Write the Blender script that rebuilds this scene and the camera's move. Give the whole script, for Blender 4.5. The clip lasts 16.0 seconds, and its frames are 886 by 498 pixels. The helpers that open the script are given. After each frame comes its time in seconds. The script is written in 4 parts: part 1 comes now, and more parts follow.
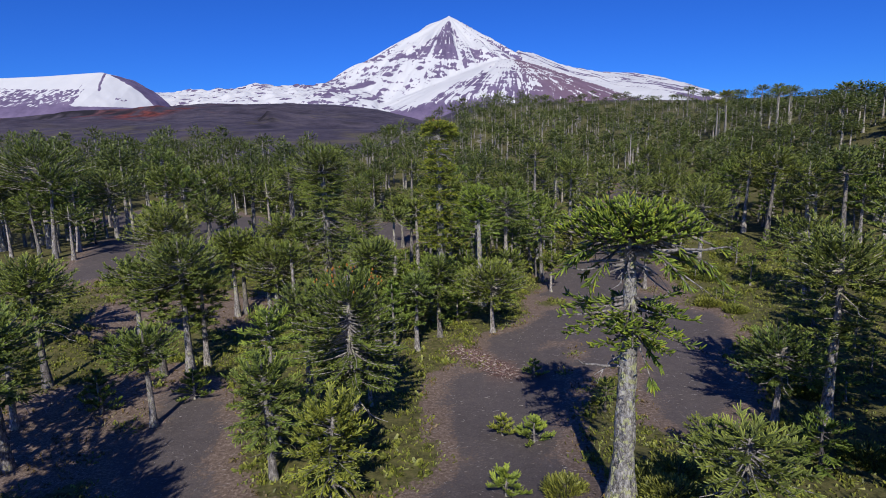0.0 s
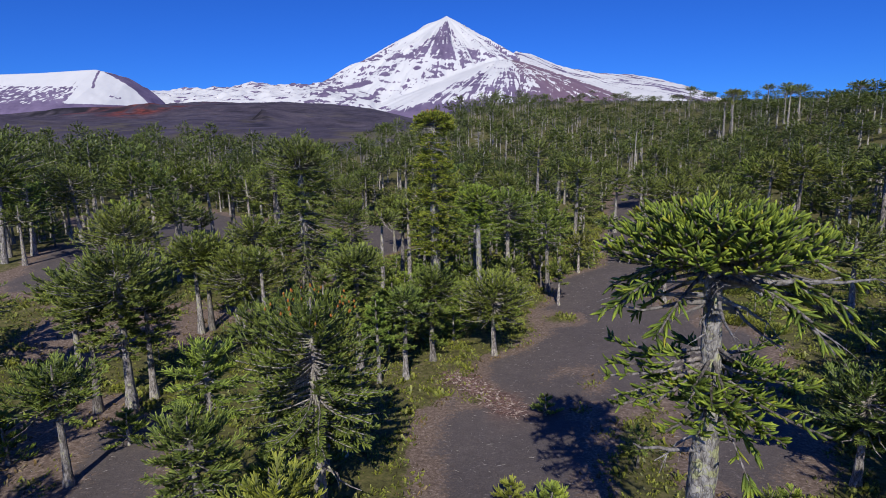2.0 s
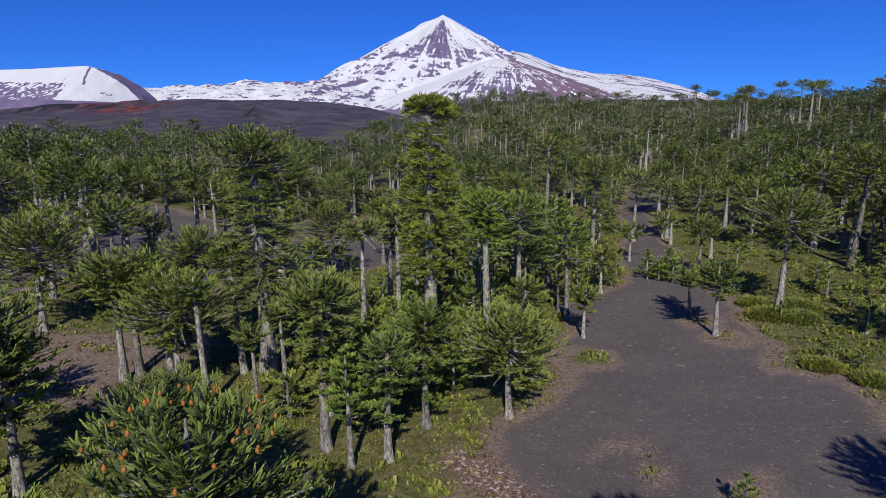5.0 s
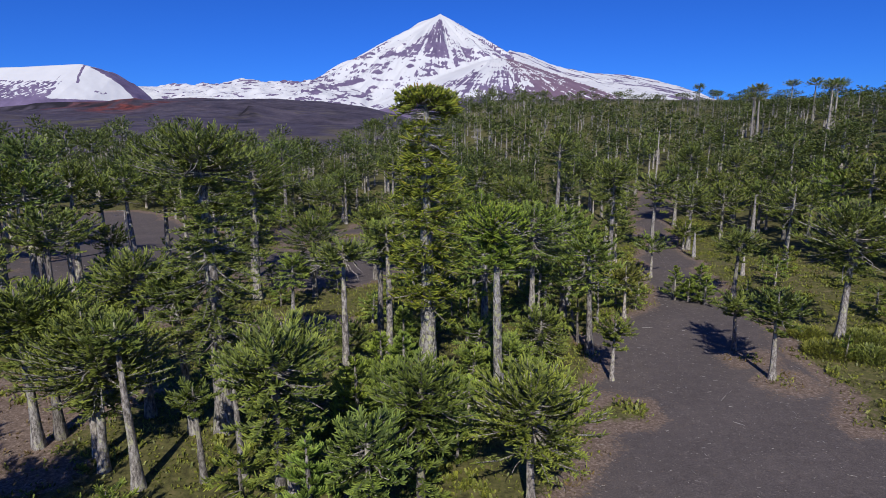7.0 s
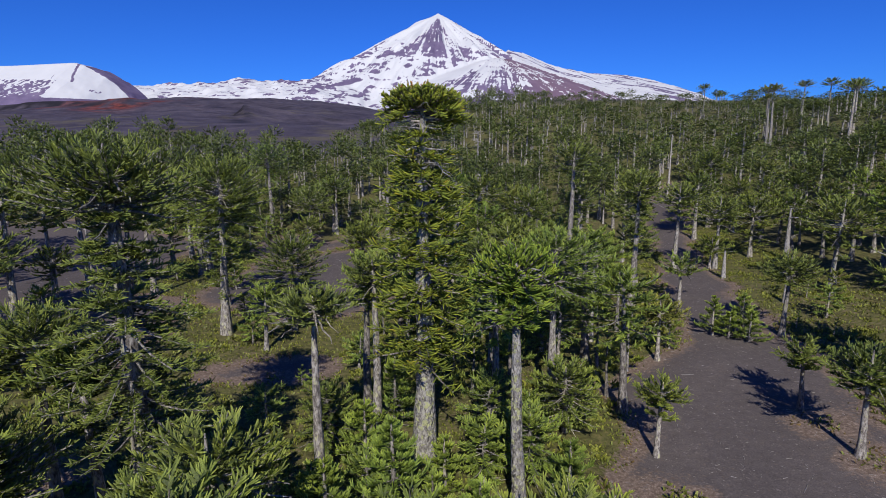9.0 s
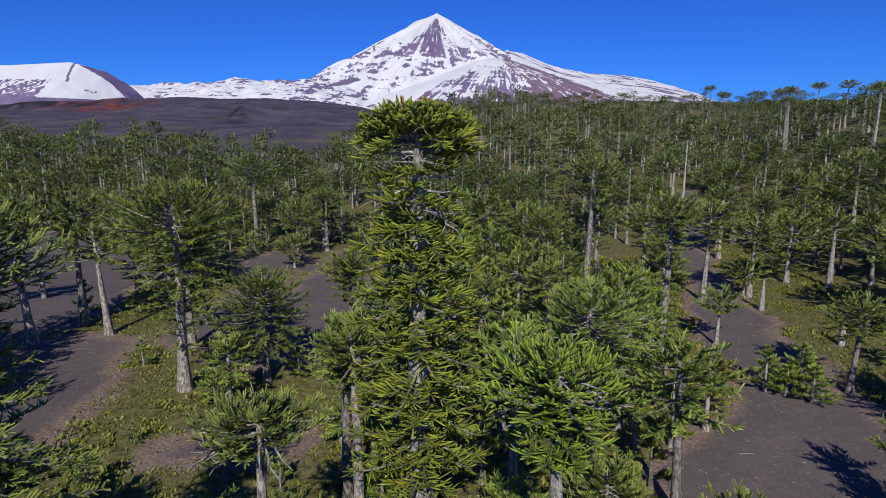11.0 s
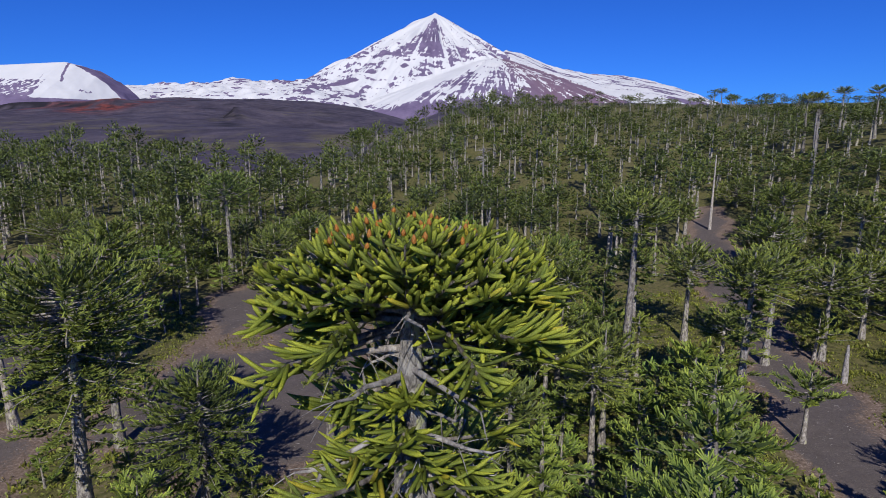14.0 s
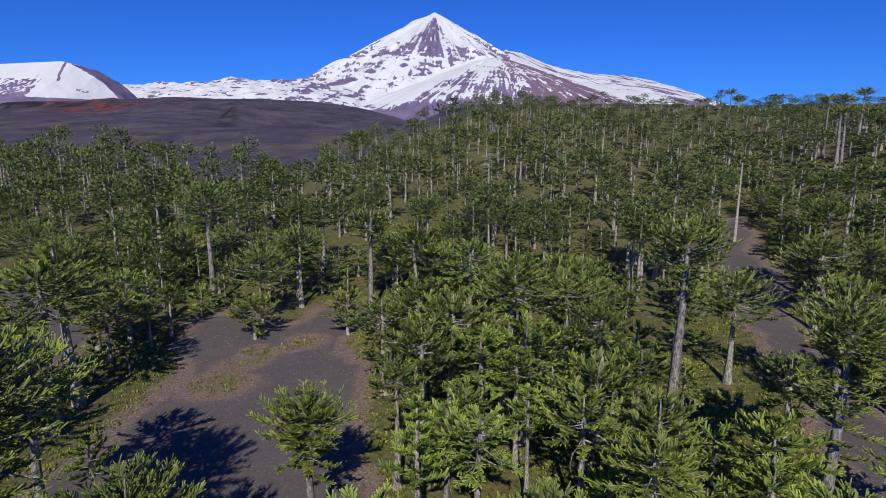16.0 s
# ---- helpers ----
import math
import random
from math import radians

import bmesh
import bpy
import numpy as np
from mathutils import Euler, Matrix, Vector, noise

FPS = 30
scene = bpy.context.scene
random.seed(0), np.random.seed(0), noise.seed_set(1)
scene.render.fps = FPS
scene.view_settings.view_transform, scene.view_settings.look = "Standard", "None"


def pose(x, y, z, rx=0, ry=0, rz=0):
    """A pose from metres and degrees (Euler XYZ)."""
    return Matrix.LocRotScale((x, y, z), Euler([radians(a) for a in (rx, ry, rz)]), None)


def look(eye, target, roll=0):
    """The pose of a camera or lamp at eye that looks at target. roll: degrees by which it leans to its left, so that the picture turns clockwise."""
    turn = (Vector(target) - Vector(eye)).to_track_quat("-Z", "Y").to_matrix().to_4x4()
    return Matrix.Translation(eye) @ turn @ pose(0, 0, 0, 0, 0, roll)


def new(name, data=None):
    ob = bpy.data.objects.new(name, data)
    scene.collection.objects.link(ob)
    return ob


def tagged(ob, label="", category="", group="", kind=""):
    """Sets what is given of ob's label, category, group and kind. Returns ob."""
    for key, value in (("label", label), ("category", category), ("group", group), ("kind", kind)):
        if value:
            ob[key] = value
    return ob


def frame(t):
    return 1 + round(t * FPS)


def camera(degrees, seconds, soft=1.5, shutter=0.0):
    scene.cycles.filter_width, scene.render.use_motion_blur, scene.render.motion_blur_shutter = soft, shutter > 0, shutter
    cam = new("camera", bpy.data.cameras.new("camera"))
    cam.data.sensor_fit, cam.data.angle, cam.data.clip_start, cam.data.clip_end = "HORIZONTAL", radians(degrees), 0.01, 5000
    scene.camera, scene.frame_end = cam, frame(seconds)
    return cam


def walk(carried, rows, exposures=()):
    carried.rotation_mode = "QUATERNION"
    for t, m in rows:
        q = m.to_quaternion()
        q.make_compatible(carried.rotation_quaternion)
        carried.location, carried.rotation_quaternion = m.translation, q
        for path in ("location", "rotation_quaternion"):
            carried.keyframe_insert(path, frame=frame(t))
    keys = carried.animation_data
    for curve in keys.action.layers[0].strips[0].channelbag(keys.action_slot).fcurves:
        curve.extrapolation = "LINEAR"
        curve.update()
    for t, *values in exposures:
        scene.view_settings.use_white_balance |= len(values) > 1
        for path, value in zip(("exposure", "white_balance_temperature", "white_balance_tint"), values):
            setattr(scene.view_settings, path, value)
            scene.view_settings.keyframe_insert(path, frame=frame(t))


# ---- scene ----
cam = camera(76.0, 16.0, soft=0.5)
PATH = [
    (0, (0.40, 2.25, 24.69), (-1.656, 100.423, 5.782), -1.34),
    (1, (0.48, 7.32, 24.18), (-1.242, 105.512, 5.332), -1.11),
    (2, (0.45, 12.53, 23.69), (-0.960, 110.727, 4.868), -0.93),
    (3, (0.34, 17.89, 23.27), (-0.768, 116.095, 4.440), -0.79),
    (4, (0.18, 23.42, 22.96), (-0.632, 121.622, 4.100), -0.68),
    (5, (0.01, 29.10, 22.78), (-0.528, 127.299, 3.894), -0.58),
    (6, (-0.16, 34.91, 22.78), (-0.438, 133.103, 3.860), -0.50),
    (7, (-0.32, 40.81, 22.97), (-0.353, 139.004, 4.030), -0.44),
    (8, (-0.46, 46.78, 23.38), (-0.268, 144.965, 4.422), -0.39),
    (9, (-0.57, 52.77, 24.01), (-0.186, 150.950, 5.037), -0.34),
    (10, (-0.67, 58.74, 24.85), (-0.114, 156.924, 5.863), -0.31),
    (11, (-0.76, 64.68, 25.86), (-0.065, 162.860, 6.866), -0.28),
    (12, (-0.87, 70.56, 26.99), (-0.055, 168.739, 7.990), -0.26),
    (13, (-1.01, 76.39, 28.17), (-0.104, 174.557, 9.154), -0.25),
    (14, (-1.21, 82.16, 29.28), (-0.237, 180.327, 10.248), -0.23),
    (15, (-1.51, 87.92, 30.19), (-0.478, 186.086, 11.136), -0.21),
    (16, (-1.95, 93.74, 30.73), (-0.856, 191.891, 11.644), -0.18),
]
walk(cam, [(t, look(eye, target, roll)) for t, eye, target, roll in PATH])

# ---------------------------------------------------------------- light
world = bpy.data.worlds.new("world")
scene.world = world
world.use_nodes = True
wn, wl = world.node_tree.nodes, world.node_tree.links
sky = wn.new("ShaderNodeTexSky")
sky.sky_type = "NISHITA"
sky.sun_disc = False
SUN_ELEVATION, SUN_TURN = radians(38), radians(182)
sky.sun_elevation, sky.sun_rotation = SUN_ELEVATION, SUN_TURN
sky.altitude, sky.air_density, sky.dust_density, sky.ozone_density = 1600, 1.0, 0.0, 3.0
tint = wn.new("ShaderNodeMix")
tint.data_type, tint.blend_type = "RGBA", "MULTIPLY"
tint.inputs["Factor"].default_value = 1.0
tint.inputs["B"].default_value = (0.16, 0.525, 1.49, 1)
wl.new(sky.outputs["Color"], tint.inputs["A"])
wl.new(tint.outputs["Result"], wn["Background"].inputs["Color"])
wn["Background"].inputs["Strength"].default_value = 0.072

sun = new("sun", bpy.data.lights.new("sun", "SUN"))
sun.data.energy, sun.data.angle, sun.data.color = 3.9, radians(0.53), (1.0, 0.95, 0.86)
to_sun = Vector((math.sin(SUN_TURN) * math.cos(SUN_ELEVATION), math.cos(SUN_TURN) * math.cos(SUN_ELEVATION), math.sin(SUN_ELEVATION)))
sun.matrix_world = look(to_sun * 400, (0, 0, 0))


# ---------------------------------------------------------------- numbers
rng = np.random.default_rng(7)
TABLE = rng.random((256, 256))


def smooth(a, b, v):
    s = np.clip((np.asarray(v, float) - a) / (b - a), 0, 1)
    return s * s * (3 - 2 * s)


def vnoise(x, y):
    """Smooth value noise, 0 to 1."""
    x, y = np.asarray(x, float), np.asarray(y, float)
    xi, yi = np.floor(x).astype(int), np.floor(y).astype(int)
    fx, fy = x - xi, y - yi
    fx, fy = fx * fx * (3 - 2 * fx), fy * fy * (3 - 2 * fy)
    a, b = TABLE[xi & 255, yi & 255], TABLE[(xi + 1) & 255, yi & 255]
    c, d = TABLE[xi & 255, (yi + 1) & 255], TABLE[(xi + 1) & 255, (yi + 1) & 255]
    return (a * (1 - fx) + b * fx) * (1 - fy) + (c * (1 - fx) + d * fx) * fy


def fbm(x, y, octaves=4):
    total, gain, out = 0.0, 1.0, 0.0
    for n in range(octaves):
        out = out + gain * vnoise(x * 2**n + 17.3 * n, y * 2**n + 9.1 * n)
        total, gain = total + gain, gain * 0.5
    return out / total


def lift(x, y):
    """The height of the ground: a sandy valley floor, a rise ahead, a hill on the right, then the bare foothills."""
    x, y = np.asarray(x, float), np.asarray(y, float)
    right = smooth(-70, 45, x)
    ramp = 12 * np.logaddexp(0, (np.minimum(y, 640) - 193) / 12) * (0.085 + 0.074 * right)
    ramp = np.where(ramp < 30, ramp, 30 + (ramp - 30) * (0.9 - 0.05 * right))
    hill = 3.24 * np.logaddexp(0, (np.clip(x, -900, 190) - 46) / 12) * (1 - 0.3 * smooth(300, 600, y))
    z = 5 * np.logaddexp(ramp / 5, hill / 5) - 5 * math.log(2)
    z = z + 5.5 * np.exp(-(((x + 75) / 34) ** 2 + ((y - 108) / 45) ** 2))
    z = z + 1.4 * np.exp(-(((y - 15) / 32) ** 2)) + 4.5 * np.exp(-(((x - 12) / 13) ** 2 + ((y - 25) / 12) ** 2))
    z = z - 0.5 * np.exp(-((x / 40) ** 2 + ((y - 90) / 40) ** 2))
    crest = np.interp(x, [-1500, -1100, -973, -806, -668, -577, -348, -219, 0], [98, 101, 122, 137, 148, 141, 134, 116, 60])
    up = smooth(520, 1760, y) * 0.55 + np.clip((y - 560) / 1200, 0, 1) * 0.45
    z = z * (1 - up) + crest * up
    z = z - (z - 60) * smooth(1800, 2300, y)
    far = smooth(450, 1000, y)
    z = z + far * (fbm(x / 130, y / 130) - 0.5) * (26 - 18 * smooth(1350, 1700, y)) + far * (fbm(x / 16 + 5, y / 36) - 0.5) * 3
    z = z + 4 * far * (np.abs(fbm(x / 70 + 3, y / 200, 4) - 0.5) * 2 - 0.3) * smooth(1750, 1500, y)
    z = z + 16 * smooth(-9, 9, y - 960 + 3.0 * (x + 310)) * np.exp(-(((x + 310) / 60) ** 2 + ((y - 985) / 90) ** 2))
    z = z + 13 * np.exp(-(((x + 628) / 46) ** 2 + ((y - 1205) / 45) ** 2))
    z = z + 9 * smooth(-8, 8, y - 1190 + 10 * np.sin(x / 23)) * np.exp(-(((x + 780) / 150) ** 2 + ((y - 1205) / 45) ** 2))
    near = smooth(420, 200, np.hypot(x, y - 90))
    return z + near * ((fbm(x / 9, y / 9, 3) - 0.5) * 0.5)


# stretches of bare volcanic sand: x, y, radius at both ends
SAND = [
    (3, 34, 5, 6, 60, 7), (6, 60, 7, 20, 76, 10), (20, 76, 10, 27, 100, 10.5), (27, 100, 10.5, 34, 115, 6),
    (34, 115, 6, 45, 160, 3.2), (45, 160, 3.2, 63, 215, 5), (63, 215, 5, 78, 245, 3), (20, 48, 4, 31, 76, 6),
    (-104, 200, 20, -72, 176, 17), (-72, 176, 17, -57, 135, 9), (-57, 135, 9, -58, 112, 6),
    (-60, 92, 5, -82, 165, 7), (-37, 110, 4, -44, 128, 6),
    (-22, 140, 13.5, -24, 160, 13),
]
SAND += [(-24, 160, 11, -38, 188, 7), (-22, 165, 7, -20, 196, 3.5), (-20, 36, 4, -27, 55, 4), (-16, 110, 3, -22, 108, 3)]

# islands of plants on the sand: x, y, radius
PATCH = [(-29.8, 161.4, 4.5), (-23, 176.8, 3.6), (-29, 169, 3), (-41.4, 166.7, 3.5), (13.1, 66.2, 2.6), (0.2, 63.8, 3.2), (3.0, 61.3, 2.6), (15.1, 87.1, 2.2),
         (15.5, 86, 2.4), (32.1, 91.2, 2.4), (31.2, 97, 2.2), (11.9, 59.3, 1.5), (-28, 173, 3), (-42, 190, 3)]


def sandy(x, y):
    """How bare the ground is: 1 on open sand, 0 under plants, with a ragged edge."""
    x, y = np.asarray(x, float), np.asarray(y, float)
    best = np.full(np.broadcast(x, y).shape, -99.0)
    for ax, ay, ar, bx, by, br in SAND:
        dx, dy = bx - ax, by - ay
        s = np.clip(((x - ax) * dx + (y - ay) * dy) / (dx * dx + dy * dy), 0, 1)
        best = np.maximum(best, ar + (br - ar) * s - np.hypot(x - ax - s * dx, y - ay - s * dy))
    best = best + (fbm(x / 7, y / 7) - 0.5) * 7
    bare_ = smooth(-2.6, 2.0, best)
    # litter and dry ground between the trees
    bare_ = np.maximum(bare_, 0.62 * smooth(0.42, 0.6, fbm(x / 11 + 8, y / 11)) * (0.3 + 0.7 * smooth(-14, -28, x) * smooth(100, 82, y)))
    for px, py, pr in PATCH:
        bare_ = bare_ - 0.75 * np.exp(-(((x - px) ** 2 + (y - py) ** 2) / pr**2) ** 1.5) * smooth(0.25, 0.5, fbm(x / 3, y / 3))
    return np.clip(bare_, 0, 1)


def fallen(x, y):
    """A strip of fallen, reddish dead branches across the edge of the sand."""
    t = np.clip(((x - 0.4) * 5.6 - (y - 67.6) * 8.4) / 101.9, 0, 1)
    off = np.hypot(x - 0.4 - 5.6 * t, y - 67.6 + 8.4 * t) / (0.9 + 0.9 * t)
    return np.clip(1.5 * np.exp(-(off**2)) * smooth(0.25, 0.5, fbm(x / 1.5, y / 1.5)), 0, 1)


# ---------------------------------------------------------------- materials
def nodes_of(name):
    m = bpy.data.materials.new(name)
    m.use_nodes = True
    n, l = m.node_tree.nodes, m.node_tree.links
    return m, n, l, n["Principled BSDF"]


def noise_node(n, l, scale, detail=6, rough=0.6, coord="Object", stretch=None):
    tc = n.new("ShaderNodeTexCoord")
    t = n.new("ShaderNodeTexNoise")
    t.inputs["Scale"].default_value, t.inputs["Detail"].default_value, t.inputs["Roughness"].default_value = scale, detail, rough
    if stretch:
        mp = n.new("ShaderNodeMapping")
        mp.inputs["Scale"].default_value = stretch
        l.new(tc.outputs[coord], mp.inputs["Vector"])
        l.new(mp.outputs["Vector"], t.inputs["Vector"])
    else:
        l.new(tc.outputs[coord], t.inputs["Vector"])
    return t.outputs["Fac"]


def ramp_node(n, l, fac, stops):
    r = n.new("ShaderNodeValToRGB")
    e = r.color_ramp.elements
    while len(e) < len(stops):
        e.new(0.5)
    for k, (p, c) in zip(e, stops):
        k.position, k.color = p, (*c, 1) if len(c) == 3 else c
    l.new(fac, r.inputs["Fac"])
    return r.outputs["Color"]


def mix_node(n, l, fac, a, b, kind="MIX"):
    m = n.new("ShaderNodeMix")
    m.data_type, m.blend_type = "RGBA", kind
    for key, v in (("Factor", fac), ("A", a), ("B", b)):
        if isinstance(v, (int, float)):
            m.inputs[key].default_value = v
        elif isinstance(v, tuple):
            m.inputs[key].default_value = (*v, 1)
        else:
            l.new(v, m.inputs[key])
    return m.outputs["Result"]


def math_node(n, l, op, a, b=0.0):
    m = n.new("ShaderNodeMath")
    m.operation = op
    for k, v in enumerate((a, b)):
        if isinstance(v, (int, float)):
            m.inputs[k].default_value = v
        else:
            l.new(v, m.inputs[k])
    return m.outputs[0]


def attr_node(n, name):
    a = n.new("ShaderNodeAttribute")
    a.attribute_name = name
    return a.outputs["Fac"]


def bump_node(n, l, bsdf, height, strength, distance):
    b = n.new("ShaderNodeBump")
    b.inputs["Strength"].default_value, b.inputs["Distance"].default_value = strength, distance
    l.new(height, b.inputs["Height"])
    l.new(b.outputs["Normal"], bsdf.inputs["Normal"])


def foliage_material(name, dark, mid, tip, scale_leaf=38.0, stripes=False):
    m, n, l, b = nodes_of(name)
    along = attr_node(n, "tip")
    own = attr_node(n, "shade")
    if stripes:
        # overlapping scales along a rope-like shoot
        rows = math_node(n, l, "MULTIPLY", math_node(n, l, "SINE", math_node(n, l, "MULTIPLY", along, 150.0)), 0.5)
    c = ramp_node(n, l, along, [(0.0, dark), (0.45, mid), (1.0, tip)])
    # each shoot and each tree differs a little
    c = mix_node(n, l, 1.0, c, ramp_node(n, l, own, [(0.0, (0.45, 0.47, 0.5)), (0.45, (0.92, 0.94, 0.96)), (0.95, (1.45, 1.36, 1.12)), (1.0, (1.6, 1.1, 0.85))]), "MULTIPLY")
    info = n.new("ShaderNodeObjectInfo")
    c = mix_node(n, l, 1.0, c, ramp_node(n, l, info.outputs["Random"], [(0.0, (0.72, 0.78, 0.7)), (0.3, (1.0, 1.0, 1.0)), (0.6, (1.04, 1.03, 0.85)), (0.85, (0.88, 1.0, 1.0)), (1.0, (1.12, 0.96, 0.82))]), "MULTIPLY")
    fine = noise_node(n, l, scale_leaf, 2, 0.5)
    c = mix_node(n, l, 1.0, c, ramp_node(n, l, fine, [(0.3, (0.55, 0.55, 0.55)), (0.7, (1.3, 1.3, 1.25))]), "MULTIPLY")
    if stripes:
        c = mix_node(n, l, 1.0, c, ramp_node(n, l, math_node(n, l, "ADD", rows, 0.5), [(0.1, (0.84, 0.86, 0.83)), (0.8, (1.06, 1.06, 1.03))]), "MULTIPLY")
        fine = math_node(n, l, "ADD", fine, math_node(n, l, "MULTIPLY", rows, 0.1))
    l.new(c, b.inputs["Base Color"])
    b.inputs["Roughness"].default_value = 0.42
    b.inputs["Specular IOR Level"].default_value = 0.35
    bump_node(n, l, b, fine, 0.7, 0.03)
    through_leaf = n.new("ShaderNodeBsdfTranslucent")
    l.new(c, through_leaf.inputs["Color"])
    both = n.new("ShaderNodeMixShader")
    both.inputs["Fac"].default_value = 0.24
    l.new(b.outputs["BSDF"], both.inputs[1])
    l.new(through_leaf.outputs["BSDF"], both.inputs[2])
    l.new(both.outputs["Shader"], n["Material Output"].inputs["Surface"])
    return m


# needles, ropes, young: dark shoot bases also paint shade between the shoots
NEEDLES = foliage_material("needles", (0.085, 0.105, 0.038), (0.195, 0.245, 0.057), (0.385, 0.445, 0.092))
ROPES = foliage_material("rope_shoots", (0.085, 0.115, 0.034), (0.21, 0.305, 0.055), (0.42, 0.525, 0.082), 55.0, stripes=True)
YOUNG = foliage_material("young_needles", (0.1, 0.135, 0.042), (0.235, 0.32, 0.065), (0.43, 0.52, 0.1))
CONE = foliage_material("cone_scales", (0.36, 0.12, 0.03), (0.5, 0.19, 0.045), (0.54, 0.23, 0.06), 45.0)
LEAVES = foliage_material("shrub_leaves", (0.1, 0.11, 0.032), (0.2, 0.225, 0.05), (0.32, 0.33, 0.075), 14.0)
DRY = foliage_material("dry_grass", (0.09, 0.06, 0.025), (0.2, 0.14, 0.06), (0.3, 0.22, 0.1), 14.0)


def bark_material(name, base, pale, lichen, amount):
    m, n, l, b = nodes_of(name)
    plates = noise_node(n, l, 5.5, 9, 0.75, stretch=(1, 1, 0.4))
    c = ramp_node(n, l, plates, [(0.37, tuple(v * 0.3 for v in base)), (0.47, base), (0.6, pale)])
    patch = noise_node(n, l, 2.3, 5, 0.6, stretch=(1, 1, 0.6))
    c = mix_node(n, l, ramp_node(n, l, patch, [(amount, (0, 0, 0)), (amount + 0.07, (0.9, 0.9, 0.9))]), c, lichen)
    info = n.new("ShaderNodeObjectInfo")
    c = mix_node(n, l, 1.0, c, ramp_node(n, l, info.outputs["Random"], [(0.0, (0.6, 0.58, 0.56)), (0.5, (1, 1, 1)), (1.0, (1.2, 1.16, 1.1))]), "MULTIPLY")
    l.new(c, b.inputs["Base Color"])
    b.inputs["Roughness"].default_value = 0.9
    bump_node(n, l, b, plates, 1.0, 0.12)
    return m


BARK = bark_material("bark", (0.2, 0.18, 0.17), (0.5, 0.475, 0.45), (0.5, 0.5, 0.31), 0.56)
LIMB = bark_material("limb_bark", (0.16, 0.14, 0.13), (0.4, 0.37, 0.35), (0.5, 0.5, 0.36), 0.66)
RED_WOOD = bark_material("fallen_wood", (0.13, 0.075, 0.068), (0.3, 0.2, 0.18), (0.5, 0.43, 0.4), 0.52)
DEADWOOD = bark_material("dead_wood", (0.3, 0.28, 0.27), (0.52, 0.5, 0.49), (0.42, 0.4, 0.36), 0.62)


def old_bark_material():
    m, n, l, b = nodes_of("old_flaking_bark")
    tc, mp, v = n.new("ShaderNodeTexCoord"), n.new("ShaderNodeMapping"), n.new("ShaderNodeTexVoronoi")
    mp.inputs["Scale"].default_value = (1, 1, 0.42)
    v.feature = "DISTANCE_TO_EDGE"
    v.inputs["Scale"].default_value = 5.0
    bent = n.new("ShaderNodeVectorMath")
    warp = n.new("ShaderNodeTexNoise")
    warp.inputs["Scale"].default_value, warp.inputs["Detail"].default_value = 3.0, 6
    l.new(tc.outputs["Object"], mp.inputs["Vector"])
    l.new(mp.outputs["Vector"], bent.inputs[0])
    l.new(warp.outputs["Color"], bent.inputs[1])
    l.new(bent.outputs["Vector"], v.inputs["Vector"])
    flake = noise_node(n, l, 4.2, 8, 0.75, stretch=(1, 1, 0.5))
    c = ramp_node(n, l, flake, [(0.38, (0.13, 0.118, 0.11)), (0.47, (0.28, 0.265, 0.25)), (0.57, (0.5, 0.48, 0.45))])
    c = mix_node(n, l, ramp_node(n, l, noise_node(n, l, 2.1, 6, 0.65), [(0.53, (0, 0, 0)), (0.58, (0.85, 0.85, 0.85))]), c, (0.52, 0.54, 0.27))
    crack = ramp_node(n, l, v.outputs["Distance"], [(0.0, (0.42, 0.4, 0.38)), (0.06, (1, 1, 1))])
    l.new(mix_node(n, l, 1.0, c, crack, "MULTIPLY"), b.inputs["Base Color"])
    b.inputs["Roughness"].default_value = 0.95
    bump_node(n, l, b, math_node(n, l, "ADD", v.outputs["Distance"], flake), 1.0, 0.15)
    return m


OLD_BARK = old_bark_material()


